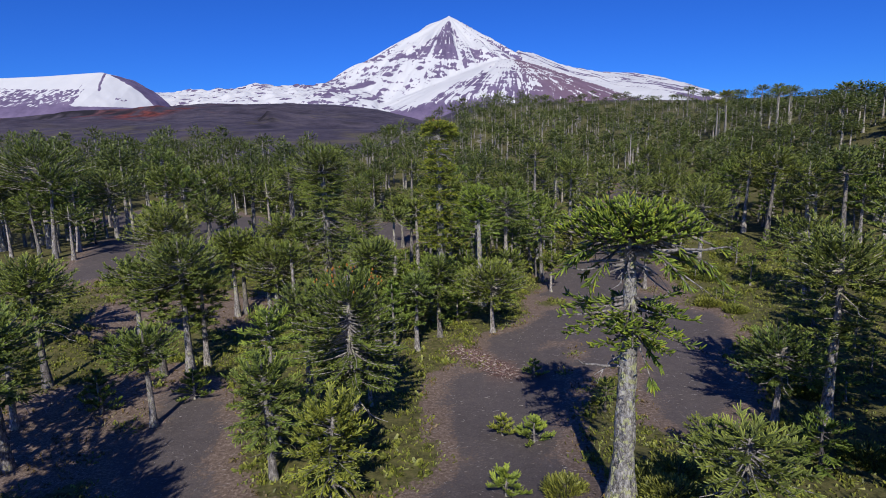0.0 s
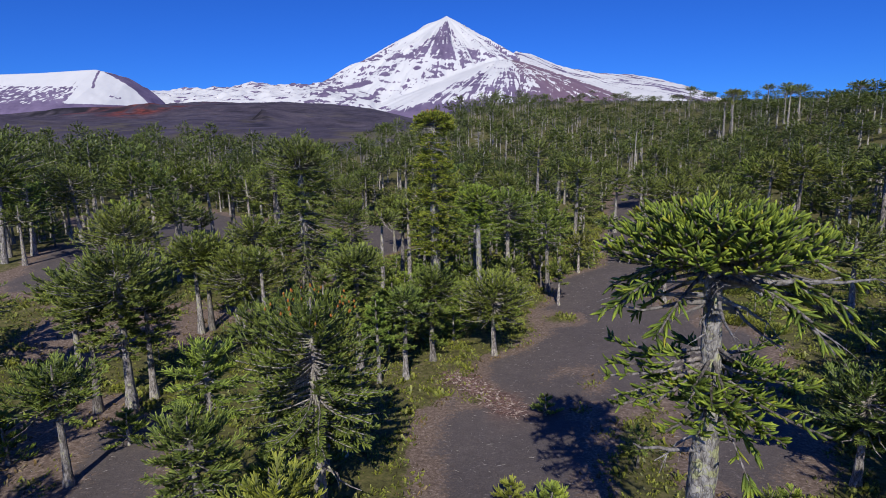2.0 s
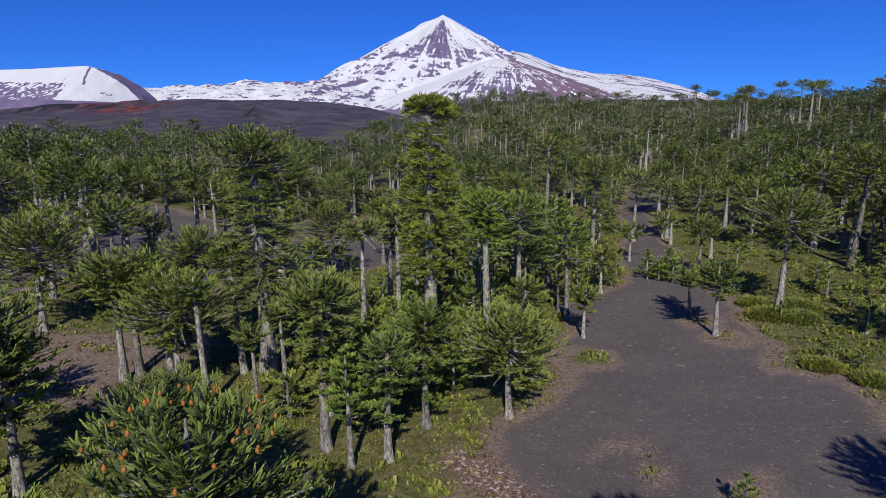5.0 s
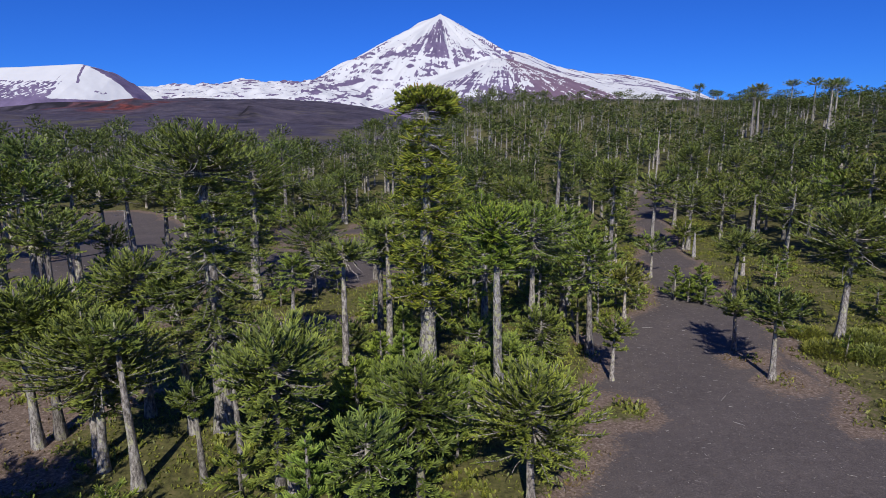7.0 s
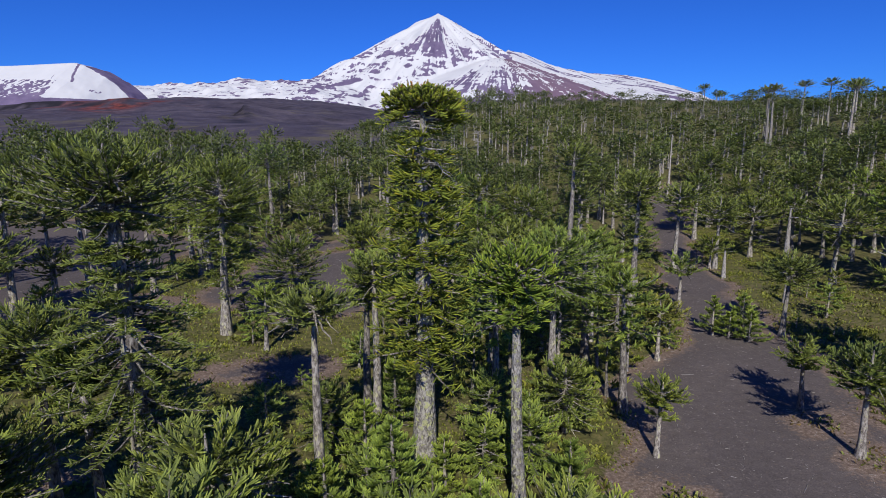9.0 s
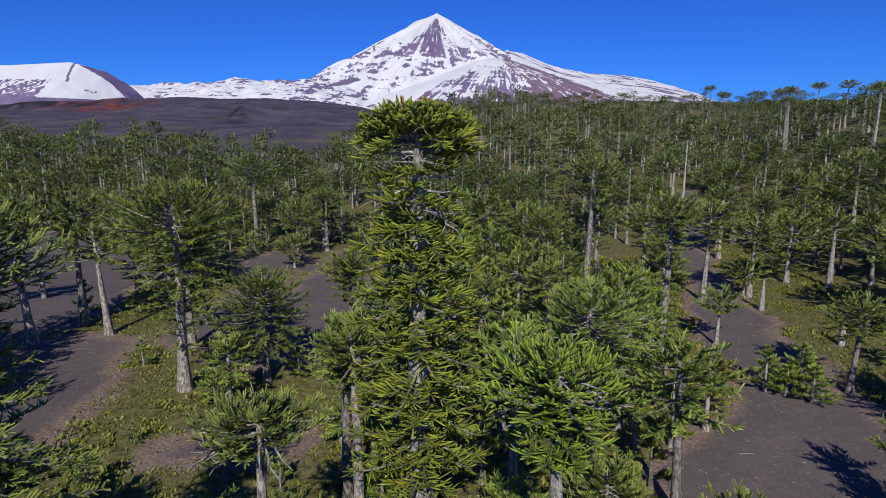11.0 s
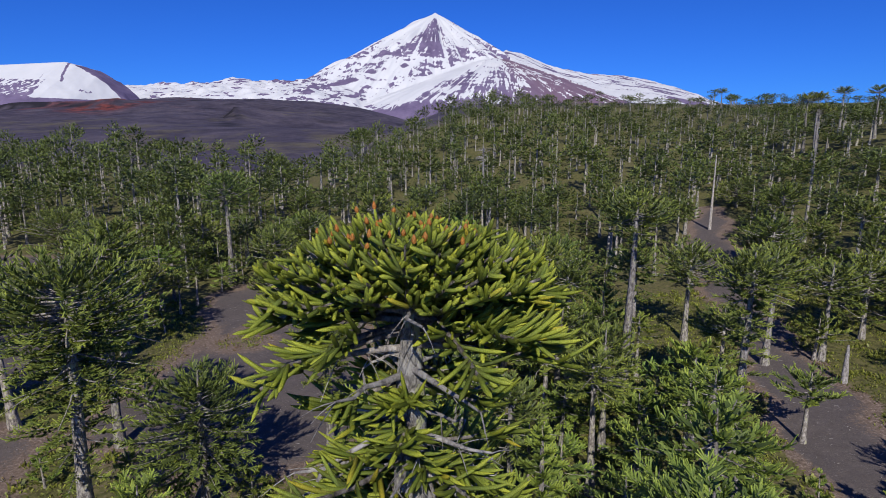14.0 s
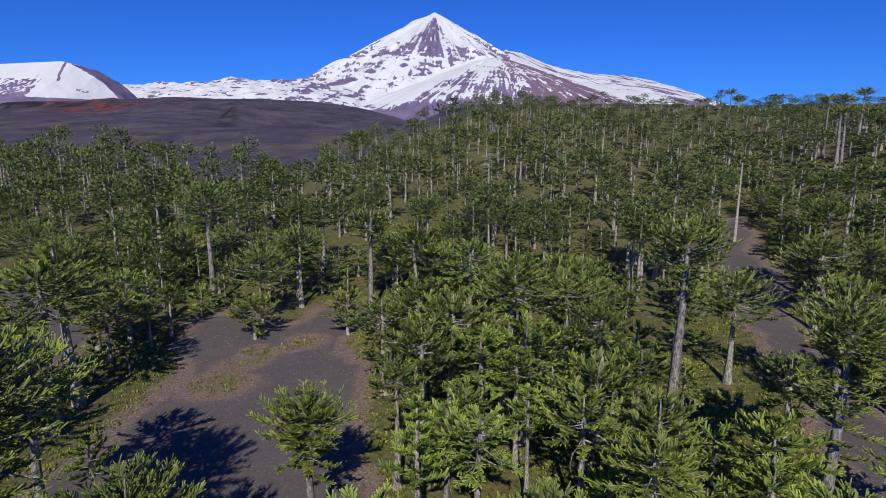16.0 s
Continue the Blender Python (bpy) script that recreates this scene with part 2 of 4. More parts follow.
def ground_material():
    m, n, l, b = nodes_of("volcanic_ground")
    grain = noise_node(n, l, 9.0, 8, 0.7)
    broad = noise_node(n, l, 0.12, 6, 0.6)
    flecks = noise_node(n, l, 2.6, 5, 0.75)
    sand = ramp_node(n, l, broad, [(0.3, (0.074, 0.064, 0.063)), (0.5, (0.096, 0.083, 0.081)), (0.72, (0.128, 0.108, 0.1))])
    sand = mix_node(n, l, ramp_node(n, l, flecks, [(0.6, (0, 0, 0)), (0.64, (0.8, 0.8, 0.8))]), sand, (0.27, 0.23, 0.215))
    mottle = noise_node(n, l, 1.1, 9, 0.75)
    sand = mix_node(n, l, 1.0, sand, ramp_node(n, l, mottle, [(0.36, (0.75, 0.74, 0.74)), (0.5, (1, 1, 1)), (0.64, (1.25, 1.23, 1.2))]), "MULTIPLY")
    sand = mix_node(n, l, 0.4, sand, ramp_node(n, l, grain, [(0.3, (0.04, 0.034, 0.034)), (0.72, (0.3, 0.25, 0.23))]))
    dry = ramp_node(n, l, noise_node(n, l, 3.6, 10, 0.8), [(0.36, (0.105, 0.075, 0.058)), (0.5, (0.195, 0.142, 0.11)), (0.64, (0.4, 0.31, 0.25))])
    dry = mix_node(n, l, attr_node(n, "dead"), dry, ramp_node(n, l, flecks, [(0.4, (0.085, 0.045, 0.042)), (0.55, (0.17, 0.1, 0.09)), (0.66, (0.4, 0.3, 0.27))]))
    green = ramp_node(n, l, noise_node(n, l, 1.3, 9, 0.75), [(0.36, (0.058, 0.05, 0.024)), (0.5, (0.125, 0.124, 0.042)), (0.64, (0.21, 0.178, 0.075))])
    edge = math_node(n, l, "ADD", attr_node(n, "sand"), math_node(n, l, "MULTIPLY", math_node(n, l, "SUBTRACT", flecks, 0.5), 0.9))
    c = mix_node(n, l, ramp_node(n, l, edge, [(0.2, (0, 0, 0)), (0.34, (1, 1, 1))]), green, dry)
    c = mix_node(n, l, ramp_node(n, l, edge, [(0.76, (0, 0, 0)), (0.92, (1, 1, 1))]), c, sand)
    c = mix_node(n, l, attr_node(n, "dead"), c, dry)
    # foothill rock, its colour shifted to blue-violet to imitate distance haze
    rock = ramp_node(n, l, noise_node(n, l, 0.018, 8, 0.65), [(0.36, (0.05, 0.042, 0.06)), (0.5, (0.074, 0.063, 0.085)), (0.64, (0.105, 0.088, 0.108))])
    turf = ramp_node(n, l, noise_node(n, l, 0.012, 6, 0.6), [(0.52, (0, 0, 0)), (0.62, (0.8, 0.8, 0.8))])
    low = mix_node(n, l, turf, rock, (0.14, 0.12, 0.07))
    rock = mix_node(n, l, attr_node(n, "turf"), rock, low)
    grit = noise_node(n, l, 0.09, 9, 0.75)
    rock = mix_node(n, l, 1.0, rock, ramp_node(n, l, grit, [(0.36, (0.75, 0.75, 0.76)), (0.5, (1, 1, 1)), (0.64, (1.22, 1.2, 1.18))]), "MULTIPLY")
    rock = mix_node(n, l, attr_node(n, "red"), rock, ramp_node(n, l, grit, [(0.4, (0.075, 0.026, 0.026)), (0.6, (0.22, 0.06, 0.05))]))
    # near-black colour paints the deep shadow on the cliffs' dark rock
    rock = mix_node(n, l, attr_node(n, "shaded_basalt"), rock, (0.022, 0.02, 0.026))
    c = mix_node(n, l, attr_node(n, "bare"), c, rock)
    l.new(c, b.inputs["Base Color"])
    b.inputs["Roughness"].default_value = 0.95
    b.inputs["Specular IOR Level"].default_value = 0.2
    bump_node(n, l, b, flecks, 0.6, 0.12)
    return m


def mountain_material():
    m, n, l, b = nodes_of("snow_and_hazy_lava_rock")
    # distance haze is put into the rock colour, hence the pale violet
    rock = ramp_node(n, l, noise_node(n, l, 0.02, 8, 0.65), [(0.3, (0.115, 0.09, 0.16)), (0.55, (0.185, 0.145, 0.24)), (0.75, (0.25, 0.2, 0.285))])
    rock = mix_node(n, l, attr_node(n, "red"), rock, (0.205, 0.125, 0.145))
    white = ramp_node(n, l, noise_node(n, l, 0.008, 6, 0.6), [(0.3, (0.62, 0.63, 0.64)), (0.7, (0.72, 0.72, 0.715))])
    s = math_node(n, l, "ADD", attr_node(n, "snow"), math_node(n, l, "MULTIPLY", math_node(n, l, "SUBTRACT", noise_node(n, l, 0.09, 6, 0.75), 0.5), 1.0))
    l.new(mix_node(n, l, ramp_node(n, l, s, [(0.485, (0, 0, 0)), (0.53, (1, 1, 1))]), rock, white), b.inputs["Base Color"])
    b.inputs["Roughness"].default_value = 0.85
    b.inputs["Specular IOR Level"].default_value = 0.15
    return m


GROUND, MOUNTAIN = ground_material(), mountain_material()


# ---------------------------------------------------------------- meshes
def mesh_of(name, verts, faces, material, smooth_faces=True, **values):
    """A mesh from arrays: vertices, four-cornered faces, and a number for each vertex under each name in values."""
    me = bpy.data.meshes.new(name)
    verts, faces = np.asarray(verts, np.float32), np.asarray(faces, np.int32)
    me.vertices.add(len(verts))
    me.vertices.foreach_set("co", verts.ravel())
    me.loops.add(faces.size)
    me.loops.foreach_set("vertex_index", faces.ravel())
    me.polygons.add(len(faces))
    me.polygons.foreach_set("loop_start", np.arange(0, faces.size, 4, dtype=np.int32))
    if smooth_faces:
        me.polygons.foreach_set("use_smooth", np.ones(len(faces), bool))
    for key, v in values.items():
        me.attributes.new(key, "FLOAT", "POINT").data.foreach_set("value", np.asarray(v, np.float32).ravel())
    me.materials.append(material)
    me.update()
    me.validate()
    return me


def tubes(curves, radii, sides):
    """Tubes along curves (n, k, 3) with radii (n, k): vertices and faces."""
    n, k, _ = curves.shape
    along = np.gradient(curves, axis=1)
    along /= np.linalg.norm(along, axis=2, keepdims=True) + 1e-9
    ref = np.where(np.abs(along[:, :1, 2:]) > 0.8, np.array([1.0, 0, 0]), np.array([0, 0, 1.0]))
    a = np.cross(along, ref)
    a /= np.linalg.norm(a, axis=2, keepdims=True) + 1e-9
    b = np.cross(along, a)
    turn = np.arange(sides) * 2 * np.pi / sides
    ring = a[:, :, None] * np.cos(turn)[:, None] + b[:, :, None] * np.sin(turn)[:, None]
    verts = (curves[:, :, None] + ring * radii[:, :, None, None]).reshape(-1, 3)
    i, j, s = np.meshgrid(np.arange(n), np.arange(k - 1), np.arange(sides), indexing="ij")
    base, t = i * k * sides + j * sides, (s + 1) % sides
    faces = np.stack([base + s, base + sides + s, base + sides + t, base + t], -1).reshape(-1, 4)
    return verts, faces


def shoots(start, way, length, radius, sides, rings, bend, gen):
    """Leafy shoots: thick tapering ropes that bend up (or down) at their ends."""
    s = np.linspace(0, 1, rings)
    curve = start[:, None] + way[:, None] * (length[:, None] * s)[..., None]
    curve[:, :, 2] += bend[:, None] * length[:, None] * s**2
    shape = np.interp(s, [0, 0.12, 0.8, 0.95, 1], [0.8, 1, 0.98, 0.8, 0.15])
    verts, faces = tubes(curve, radius[:, None] * shape, sides)
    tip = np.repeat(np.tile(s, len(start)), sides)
    shade = np.repeat(gen.random(len(start)), rings * sides)
    return verts, faces, tip, shade


def join(parts):
    """Several (vertices, faces, *values) as one."""
    verts, faces, values, at = [], [], [], 0
    for v, f, *rest in parts:
        verts.append(v), faces.append(f + at), values.append(rest)
        at += len(v)
    return (np.concatenate(verts), np.concatenate(faces), *(np.concatenate(c) for c in zip(*values)))


def sprays(start, way, length, width, bend, gen):
    """Slim leafy shoots for trees further off: one four-cornered blade each."""
    n = len(start)
    side = np.cross(way, gen.normal(0, 0.45, (n, 3)) + np.array([0, -0.25, 1.0]))
    side /= np.linalg.norm(side, axis=1, keepdims=True) + 1e-9
    end = start + way * length[:, None]
    end[:, 2] += bend * length
    w = side * width[:, None]
    v = np.stack([start - w, start + w, end + w * 0.6, end - w * 0.6], 1).reshape(-1, 3)
    faces = np.arange(4 * n).reshape(-1, 4)
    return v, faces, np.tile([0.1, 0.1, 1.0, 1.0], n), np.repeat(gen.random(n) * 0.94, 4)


def ropes(start, way, length, width, bend, gen):
    """Rope-like leafy shoots of the nearer trees: roof-shaped, thickest past the middle, bent up towards the tip."""
    n = len(start)
    side = np.cross(way, gen.normal(0, 0.3, (n, 3)) + np.array([0, -0.3, 1.0]))
    side /= np.linalg.norm(side, axis=1, keepdims=True) + 1e-9
    top = np.cross(side, way)
    rows = []
    for s, e in ((0.0, 0.75), (0.6, 1.1), (1.0, 0.45)):
        at = start + way * (length * s)[:, None]
        at[:, 2] += bend * length * s**2
        w, t = side * (width * e)[:, None], top * (width * e)[:, None]
        rows += [at - w, at + t, at + w]
    b = np.arange(n)[:, None] * 9
    faces = np.stack([b + q for q in ([0, 1, 4, 3], [1, 2, 5, 4], [3, 4, 7, 6], [4, 5, 8, 7])], 1).reshape(-1, 4)
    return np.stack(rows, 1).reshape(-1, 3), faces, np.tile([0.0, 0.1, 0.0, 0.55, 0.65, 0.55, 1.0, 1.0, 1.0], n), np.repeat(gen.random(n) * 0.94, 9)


def ridges(start, way, length, width, bend, gen):
    """Rope-like leafy shoots of trees further off: a roof-shaped blade each."""
    n = len(start)
    side = np.cross(way, gen.normal(0, 0.3, (n, 3)) + np.array([0, -0.3, 1.0]))
    side /= np.linalg.norm(side, axis=1, keepdims=True) + 1e-9
    top = np.cross(side, way)
    end = start + way * length[:, None]
    end[:, 2] += bend * length
    w, t = side * width[:, None], top * width[:, None] * 0.9
    v = np.stack([start - w, start + t, start + w, end - w * 0.55, end + t * 0.5, end + w * 0.55], 1).reshape(-1, 3)
    b = np.arange(n)[:, None] * 6
    faces = np.stack([b + [0, 1, 4, 3], b + [1, 2, 5, 4]], 1).reshape(-1, 4)
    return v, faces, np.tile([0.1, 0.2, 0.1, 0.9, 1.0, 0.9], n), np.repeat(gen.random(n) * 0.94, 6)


# how fine a tree is made: shoot length, radius, how often shoots cover the crown, sides of limbs
FINE = {
    "hero": (0.8, 0.043, 1.9, 6),
    "near": (0.46, 0.042, 1.1, 3),
    "close": (0.46, 0.044, 1.05, 3),
    "middle": (0.5, 0.055, 0.95, 3),
    "plain": (0.55, 0.076, 0.66, 3),
    "far": (0.5, 0.115, 0.58, 3),
    "farthest": (0.6, 0.19, 0.43, 3),
}


def araucaria_shape(kind, h, r, cb, seed, fine):
    """Wood (trunk and limbs), leaves and bare limbs of a monkey puzzle tree: height, crown radius, height of the crown's foot."""
    gen = np.random.default_rng(seed)
    size, rad, cover, lsides = FINE[fine]
    cl = h - cb
    small = kind in ("sapling", "conical")
    if kind == "sapling":
        size, rad = size * 0.8, rad * 0.85
    # trunk
    rows = {"hero": 30, "near": 14, "close": 12, "middle": 7, "plain": 6, "far": 4, "farthest": 4}[fine]
    ts = np.linspace(0, 1, rows)
    foot = max(0.06, 0.0215 * h + 0.1) * (0.75 if small or fine in ("far", "farthest") else 1.0) * {"column": 1.25, "tiered": 1.2, "twotier": 1.5}.get(kind, 1)
    lean = gen.normal(0, 0.014, 2) * h
    wob = gen.normal(0, 0.01 * h, (4, 2))
    axis = lambda q: np.stack([np.interp(q, [0, 0.3, 0.6, 1], [0, *np.cumsum(wob[:3, c]) * 0.5]) + lean[c] * q for c in (0, 1)], -1)  # noqa: E731
    curve = np.concatenate([axis(ts), (ts * (h - 0.35 - (0.35 if fine not in ("far", "farthest") and not small else 0.0)))[:, None]], 1)[None]
    curve[0, 0, 2] = -0.5
    tr = foot * (1 - 0.72 * ts**0.9) * (1 - 0.75 * smooth(0.86, 1.0, ts)) * (1 + 0.5 * np.exp(-ts * 22)) + 0.015
    tsides = {"hero": 16, "near": 10, "close": 8, "middle": 6, "plain": 6, "far": 4, "farthest": 4}[fine]
    tv, tf = tubes(curve, tr[None], tsides)
    if fine in ("hero", "near", "close"):
        rough = 1 + (np.repeat(gen.random((rows, 1)), tsides, 1).ravel() - 0.5) * 0.12 + (gen.random(rows * tsides) - 0.5) * 0.14
        centre = np.repeat(curve[0], tsides, 0)
        tv = centre + (tv - centre) * rough[:, None]
    wood = [(tv, tf)]
    # the crown is a set of limbs, each from the trunk (zb) to a tip at reach and height tz;
    # naked is the inner share of a limb with no leaves, arch how far it bows up
    dome = min(cl, {"umbrella": 0.8 if fine in ("far", "farthest") else 0.72, "flat": 0.5, "column": 0.62}.get(kind, 1.0) * r)
    lots = lambda area: max(14, int(cover * area / (2 * rad * size)))  # noqa: E731
    per = {"hero": 24, "near": 38, "close": 38, "middle": 32, "plain": 26, "far": 14, "farthest": 9}[fine]
    tiers = []

    def add(n, reach, tz, zb, lift_, spread, naked=-1.0, arch=-0.16, rope=1.0, az=None):
        turn = np.arange(n) * 2.39996 + gen.normal(0, 0.25, n) if az is None else az
        tiers.append([np.broadcast_to(np.asarray(v, float), n).copy() for v in (reach, tz, zb, lift_, spread, naked, arch, rope, turn)])

    if kind in ("umbrella", "flat", "column"):
        n = max(9, lots(2 * np.pi * r * r * 0.92) // per)
        c = 1 - (np.arange(n) + gen.random(n)) / n * 1.12
        sn = np.sqrt(np.clip(1 - c * c, 0.0, 1))
        reach = r * sn * gen.uniform(0.75, 1.1, n) + 0.1
        tz = h - 0.15 - 0.3 * size - dome * (1 - c) * gen.uniform(0.85, 1.2, n)
        zb = tz - 0.1 - 0.55 * dome * np.clip(c, 0, 1) - 0.12 * reach + gen.normal(0, 0.1, n)
        add(n, reach, tz, zb, 0.16 * np.clip(c, -0.4, 1), 1.0, rope=0.58 if fine == "hero" else 1.0)
        foot_z = cb * (0.84 if kind == "umbrella" else 1.0)
        body = h - foot_z - dome
        if kind != "flat" and body > 1.0:
            n = max(4, lots(2 * np.pi * r * body * (0.5 if kind == "umbrella" else 0.85)) // per)
            u = (np.arange(n) + gen.random(n)) / n
            if kind == "column":
                u = np.clip((np.floor(u * body / 1.5) + gen.normal(0.5, 0.17, n)) * 1.5 / body, 0, 1)
                reach = r * (0.5 + 0.5 * smooth(0.85, 0.45, u)) * gen.uniform(0.45, 1.15, n)
            else:
                u = np.sqrt(u)
                reach = r * gen.uniform(0.3, 0.98, n) * (0.55 + 0.45 * u)
            z0 = foot_z + body * u
            add(n, reach, z0 - reach * gen.uniform(-0.05, 0.4, n), z0, 0.05, 1.0)
    elif kind == "twotier":
        k = h / 16.3
        n = 136
        c = 1 - (np.arange(n) + gen.random(n)) / n * 0.9
        sn = np.sqrt(np.clip(1 - c * c, 0, 1))
        tz = h - 0.35 - 1.6 * k * (1 - c) * gen.uniform(0.9, 1.1, n)
        add(n, 3.5 * k * sn * gen.uniform(0.8, 1.12, n) + 0.15, tz, np.maximum(tz - 1.3 * c - 0.25, h - 2.5 * k), 0.1 * c + 0.03, 1.0, rope=0.5)
        n = 24
        a0 = h - gen.uniform(1.7, 2.9, n) * k
        turn = np.concatenate([gen.normal(0.0, 0.75, 12), gen.uniform(0, 6.283, 8), [2.4, 2.7, 2.9, 3.2]])
        reach = (gen.uniform(3.2, 4.3, n) + 0.6 * np.cos(turn)) * k
        add(n, reach, a0 - gen.uniform(0.3, 2.3, n), a0, -0.1, 0.85, naked=0.5, arch=0.14, rope=0.78, az=turn)
        n = 46
        a0 = h - (5.2 + 1.8 * gen.random(n)) * k
        add(n, gen.uniform(1.3, 3.8, n) * k, a0 - gen.uniform(-0.3, 0.9, n), a0 + 0.2, 0.1, 1.0, naked=0.35, rope=0.64)
        add(3, [1.7, 2.1, 1.5], [h - 8.6 * k, h - 9.2 * k, h - 8.0 * k], h - 6.9 * k, -0.2, 0.6, naked=0.6, rope=0.7, az=np.array([-0.6, -1.1, 0.4]))
    elif kind == "tiered":
        n = 104
        c = 1 - (np.arange(n) + gen.random(n)) / n * 0.9
        sn = np.sqrt(np.clip(1 - c * c, 0, 1))
        turn = np.arange(n) * 2.39996
        open_front = 1 - 0.25 * smooth(-0.7, -0.9, np.sin(turn)) * smooth(0.75, 0.5, c)
        tz = h - 0.4 - 1.25 * (1 - c) * gen.uniform(0.9, 1.1, n)
        add(n, 2.45 * sn * open_front * gen.uniform(0.85, 1.1, n) + 0.12, tz, np.maximum(tz - 0.9 * c - 0.2, h - 1.8), 0.1 * c + 0.02, 1.1, rope=0.45, az=turn)
        n = 34
        turn = np.concatenate([gen.normal(0.1, 0.5, 12), gen.normal(3.05, 0.5, 12), gen.uniform(0.4, 2.7, 6), [-0.75, -1.0, -2.25, -2.5]])
        a0 = h - gen.uniform(1.5, 2.9, n)
        add(n, gen.uniform(1.8, 3.0, n), a0 - gen.uniform(-0.3, 0.7, n), a0, 0.02, 0.9, naked=0.42, arch=0.06, rope=0.95, az=turn)
        n = 210
        u = (np.arange(n) + gen.random(n)) / n
        z0 = h - 3.6 - np.round(u * (h - 3.6 - cb) / 1.35 + gen.normal(0, 0.2, n)) * 1.35 + gen.normal(0, 0.34, n)
        z0 = np.clip(z0, cb, h - 3.2)
        reach = np.interp(h - z0, [3.2, 5.0, 7.0, 9, 20], [1.7, 2.2, 2.8, 3.5, 3.4]) * gen.uniform(0.45, 1.15, n)
        turn = np.arange(n) * 2.39996
        reach = reach * (1 - 0.25 * smooth(-0.75, -0.95, np.sin(turn)) * (z0 > 17))
        add(n, reach, z0 - reach * gen.uniform(-0.1, 0.4, n), z0, 0.02, 1.0, naked=0.25, rope=1.05, az=turn)
    elif kind == "bushy":
        n = max(10, lots(2 * np.pi * r * (0.55 * cl + 0.5 * r)) // per)
        c = 1 - (np.arange(n) + gen.random(n)) / n * 1.78
        sn = np.sqrt(np.clip(1 - c * c, 0.0, 1)) ** 0.8
        reach = r * sn * gen.uniform(0.7, 1.12, n) + 0.1
        tz = cb + cl * (0.5 + 0.49 * c) - 0.3 * size
        zb = tz - 0.2 * cl * np.clip(c, 0, 1) + 0.16 * reach * np.clip(-c + 0.2, 0, 1)
        add(n, reach, tz, zb, 0.16 * np.clip(c, -0.6, 1), 1.0)
    else:
        n = max(9, lots(2 * np.pi * r * (0.55 * cl + 0.2 * r)) // per)
        u = (np.arange(n) + gen.random(n)) / n
        reach = r * (1 - u) ** 0.7 * gen.uniform(0.75, 1.12, n) + 0.12
        z0 = cb + cl * 0.94 * u
        add(n, reach, np.minimum(z0 + reach * gen.uniform(0.0, 0.3, n), h), z0, 0.3, 0.75)
    reach, tz, zb, lift_, spread, naked, arch, rope, az = (np.concatenate(c) for c in zip(*tiers))
    nb = len(reach)
    zb = np.clip(zb, min(0.3, cb), h - 0.2)
    q = np.linspace(0, 1, 6)
    out = np.stack([np.cos(az), np.sin(az)], -1)
    side = np.stack([-out[:, 1], out[:, 0]], -1)
    curve = np.zeros((nb, 6, 3))
    curve[:, :, :2] = axis(zb / h)[:, None] + out[:, None] * (reach[:, None] * q)[..., None]
    curve[:, :, :2] += side[:, None] * (gen.normal(0, 0.1, nb)[:, None] * reach[:, None] * q**2)[..., None]
    curve[:, :, 2] = zb[:, None] + (tz - zb)[:, None] * q**1.33 + (arch * reach)[:, None] * q * (1 - q) * 1.6
    thick = (0.016 + 0.0115 * reach)[:, None] * np.linspace(1.35, 0.6, 6) * (1.2 if fine == "hero" else 1.0)
    if fine not in ("far", "farthest"):
        keep = slice(None) if fine == "hero" else [0, 2, 3, 5] if fine in ("near", "close") else [0, 2, 5]
        some = slice(None, None, 2 if fine in ("middle", "plain") else 1)
        if fine != "hero":
            wood.append(tubes(curve[some, keep], thick[some, keep], lsides))
    limbs = (curve, thick)
    # bare, drooping limbs under the crown
    bare = {"hero": 14, "near": 10, "close": 9, "middle": 5, "plain": 3, "far": 0, "farthest": 0}[fine] * (0 if small else 1) + (7 if kind == "flat" else 0)
    bare = {"twotier": 30, "tiered": 40}.get(kind, bare)
    dead = None
    if bare:
        a2 = gen.random(bare) * 6.283
        l2 = r * gen.uniform(0.5, 0.95, bare) * (1.3 if kind == "flat" else 1)
        z2 = h - dome * gen.uniform(0.9, 1.7, bare) if kind != "bushy" else cb + cl * gen.uniform(-0.05, 0.25, bare)
        drop = gen.uniform(0.3, 0.8, bare)
        rise = gen.uniform(0, 0.3, bare)
        if kind == "twotier":
            z2 = h - gen.uniform(1.9, 4.0, bare) * k
            l2 = (gen.uniform(1.4, 3.4, bare) + 1.1 * np.clip(np.cos(a2), 0, 1)) * k
            a2[:2], l2[:2], z2[:2], rise[:2], drop[:2] = (3.3, 3.0), (3.3, 1.8), (h - 8.9 * k, h - 8.3 * k), (0.05, 0.0), (0.05, 0.9)
        if kind == "tiered":
            z2, l2 = h - gen.uniform(1.1, 6.0, bare), gen.uniform(0.6, 2.3, bare)
        c2 = np.zeros((bare, 6, 3))
        c2[:, :, :2] = axis(z2 / h)[:, None] + np.stack([np.cos(a2), np.sin(a2)], -1)[:, None] * (l2[:, None] * q)[..., None]
        c2[:, :, :2] += gen.normal(0, 0.05, (bare, 6, 2)) * q[:, None] * l2[:, None, None]
        c2[:, :, 2] = z2[:, None] + l2[:, None] * (rise[:, None] * q * 1.3 - drop[:, None] * q**2 + 0.2 * q**4)
        dead = (c2, (0.035 + 0.016 * l2)[:, None] * (1.0 if fine not in ("middle", "plain") else 0.8) * np.linspace(1.3, 0.35, 6))
        if fine != "hero":
            wood.append(tubes(*dead, lsides))
    # leafy shoots
    total = nb * per
    which = np.repeat(np.arange(nb), per)
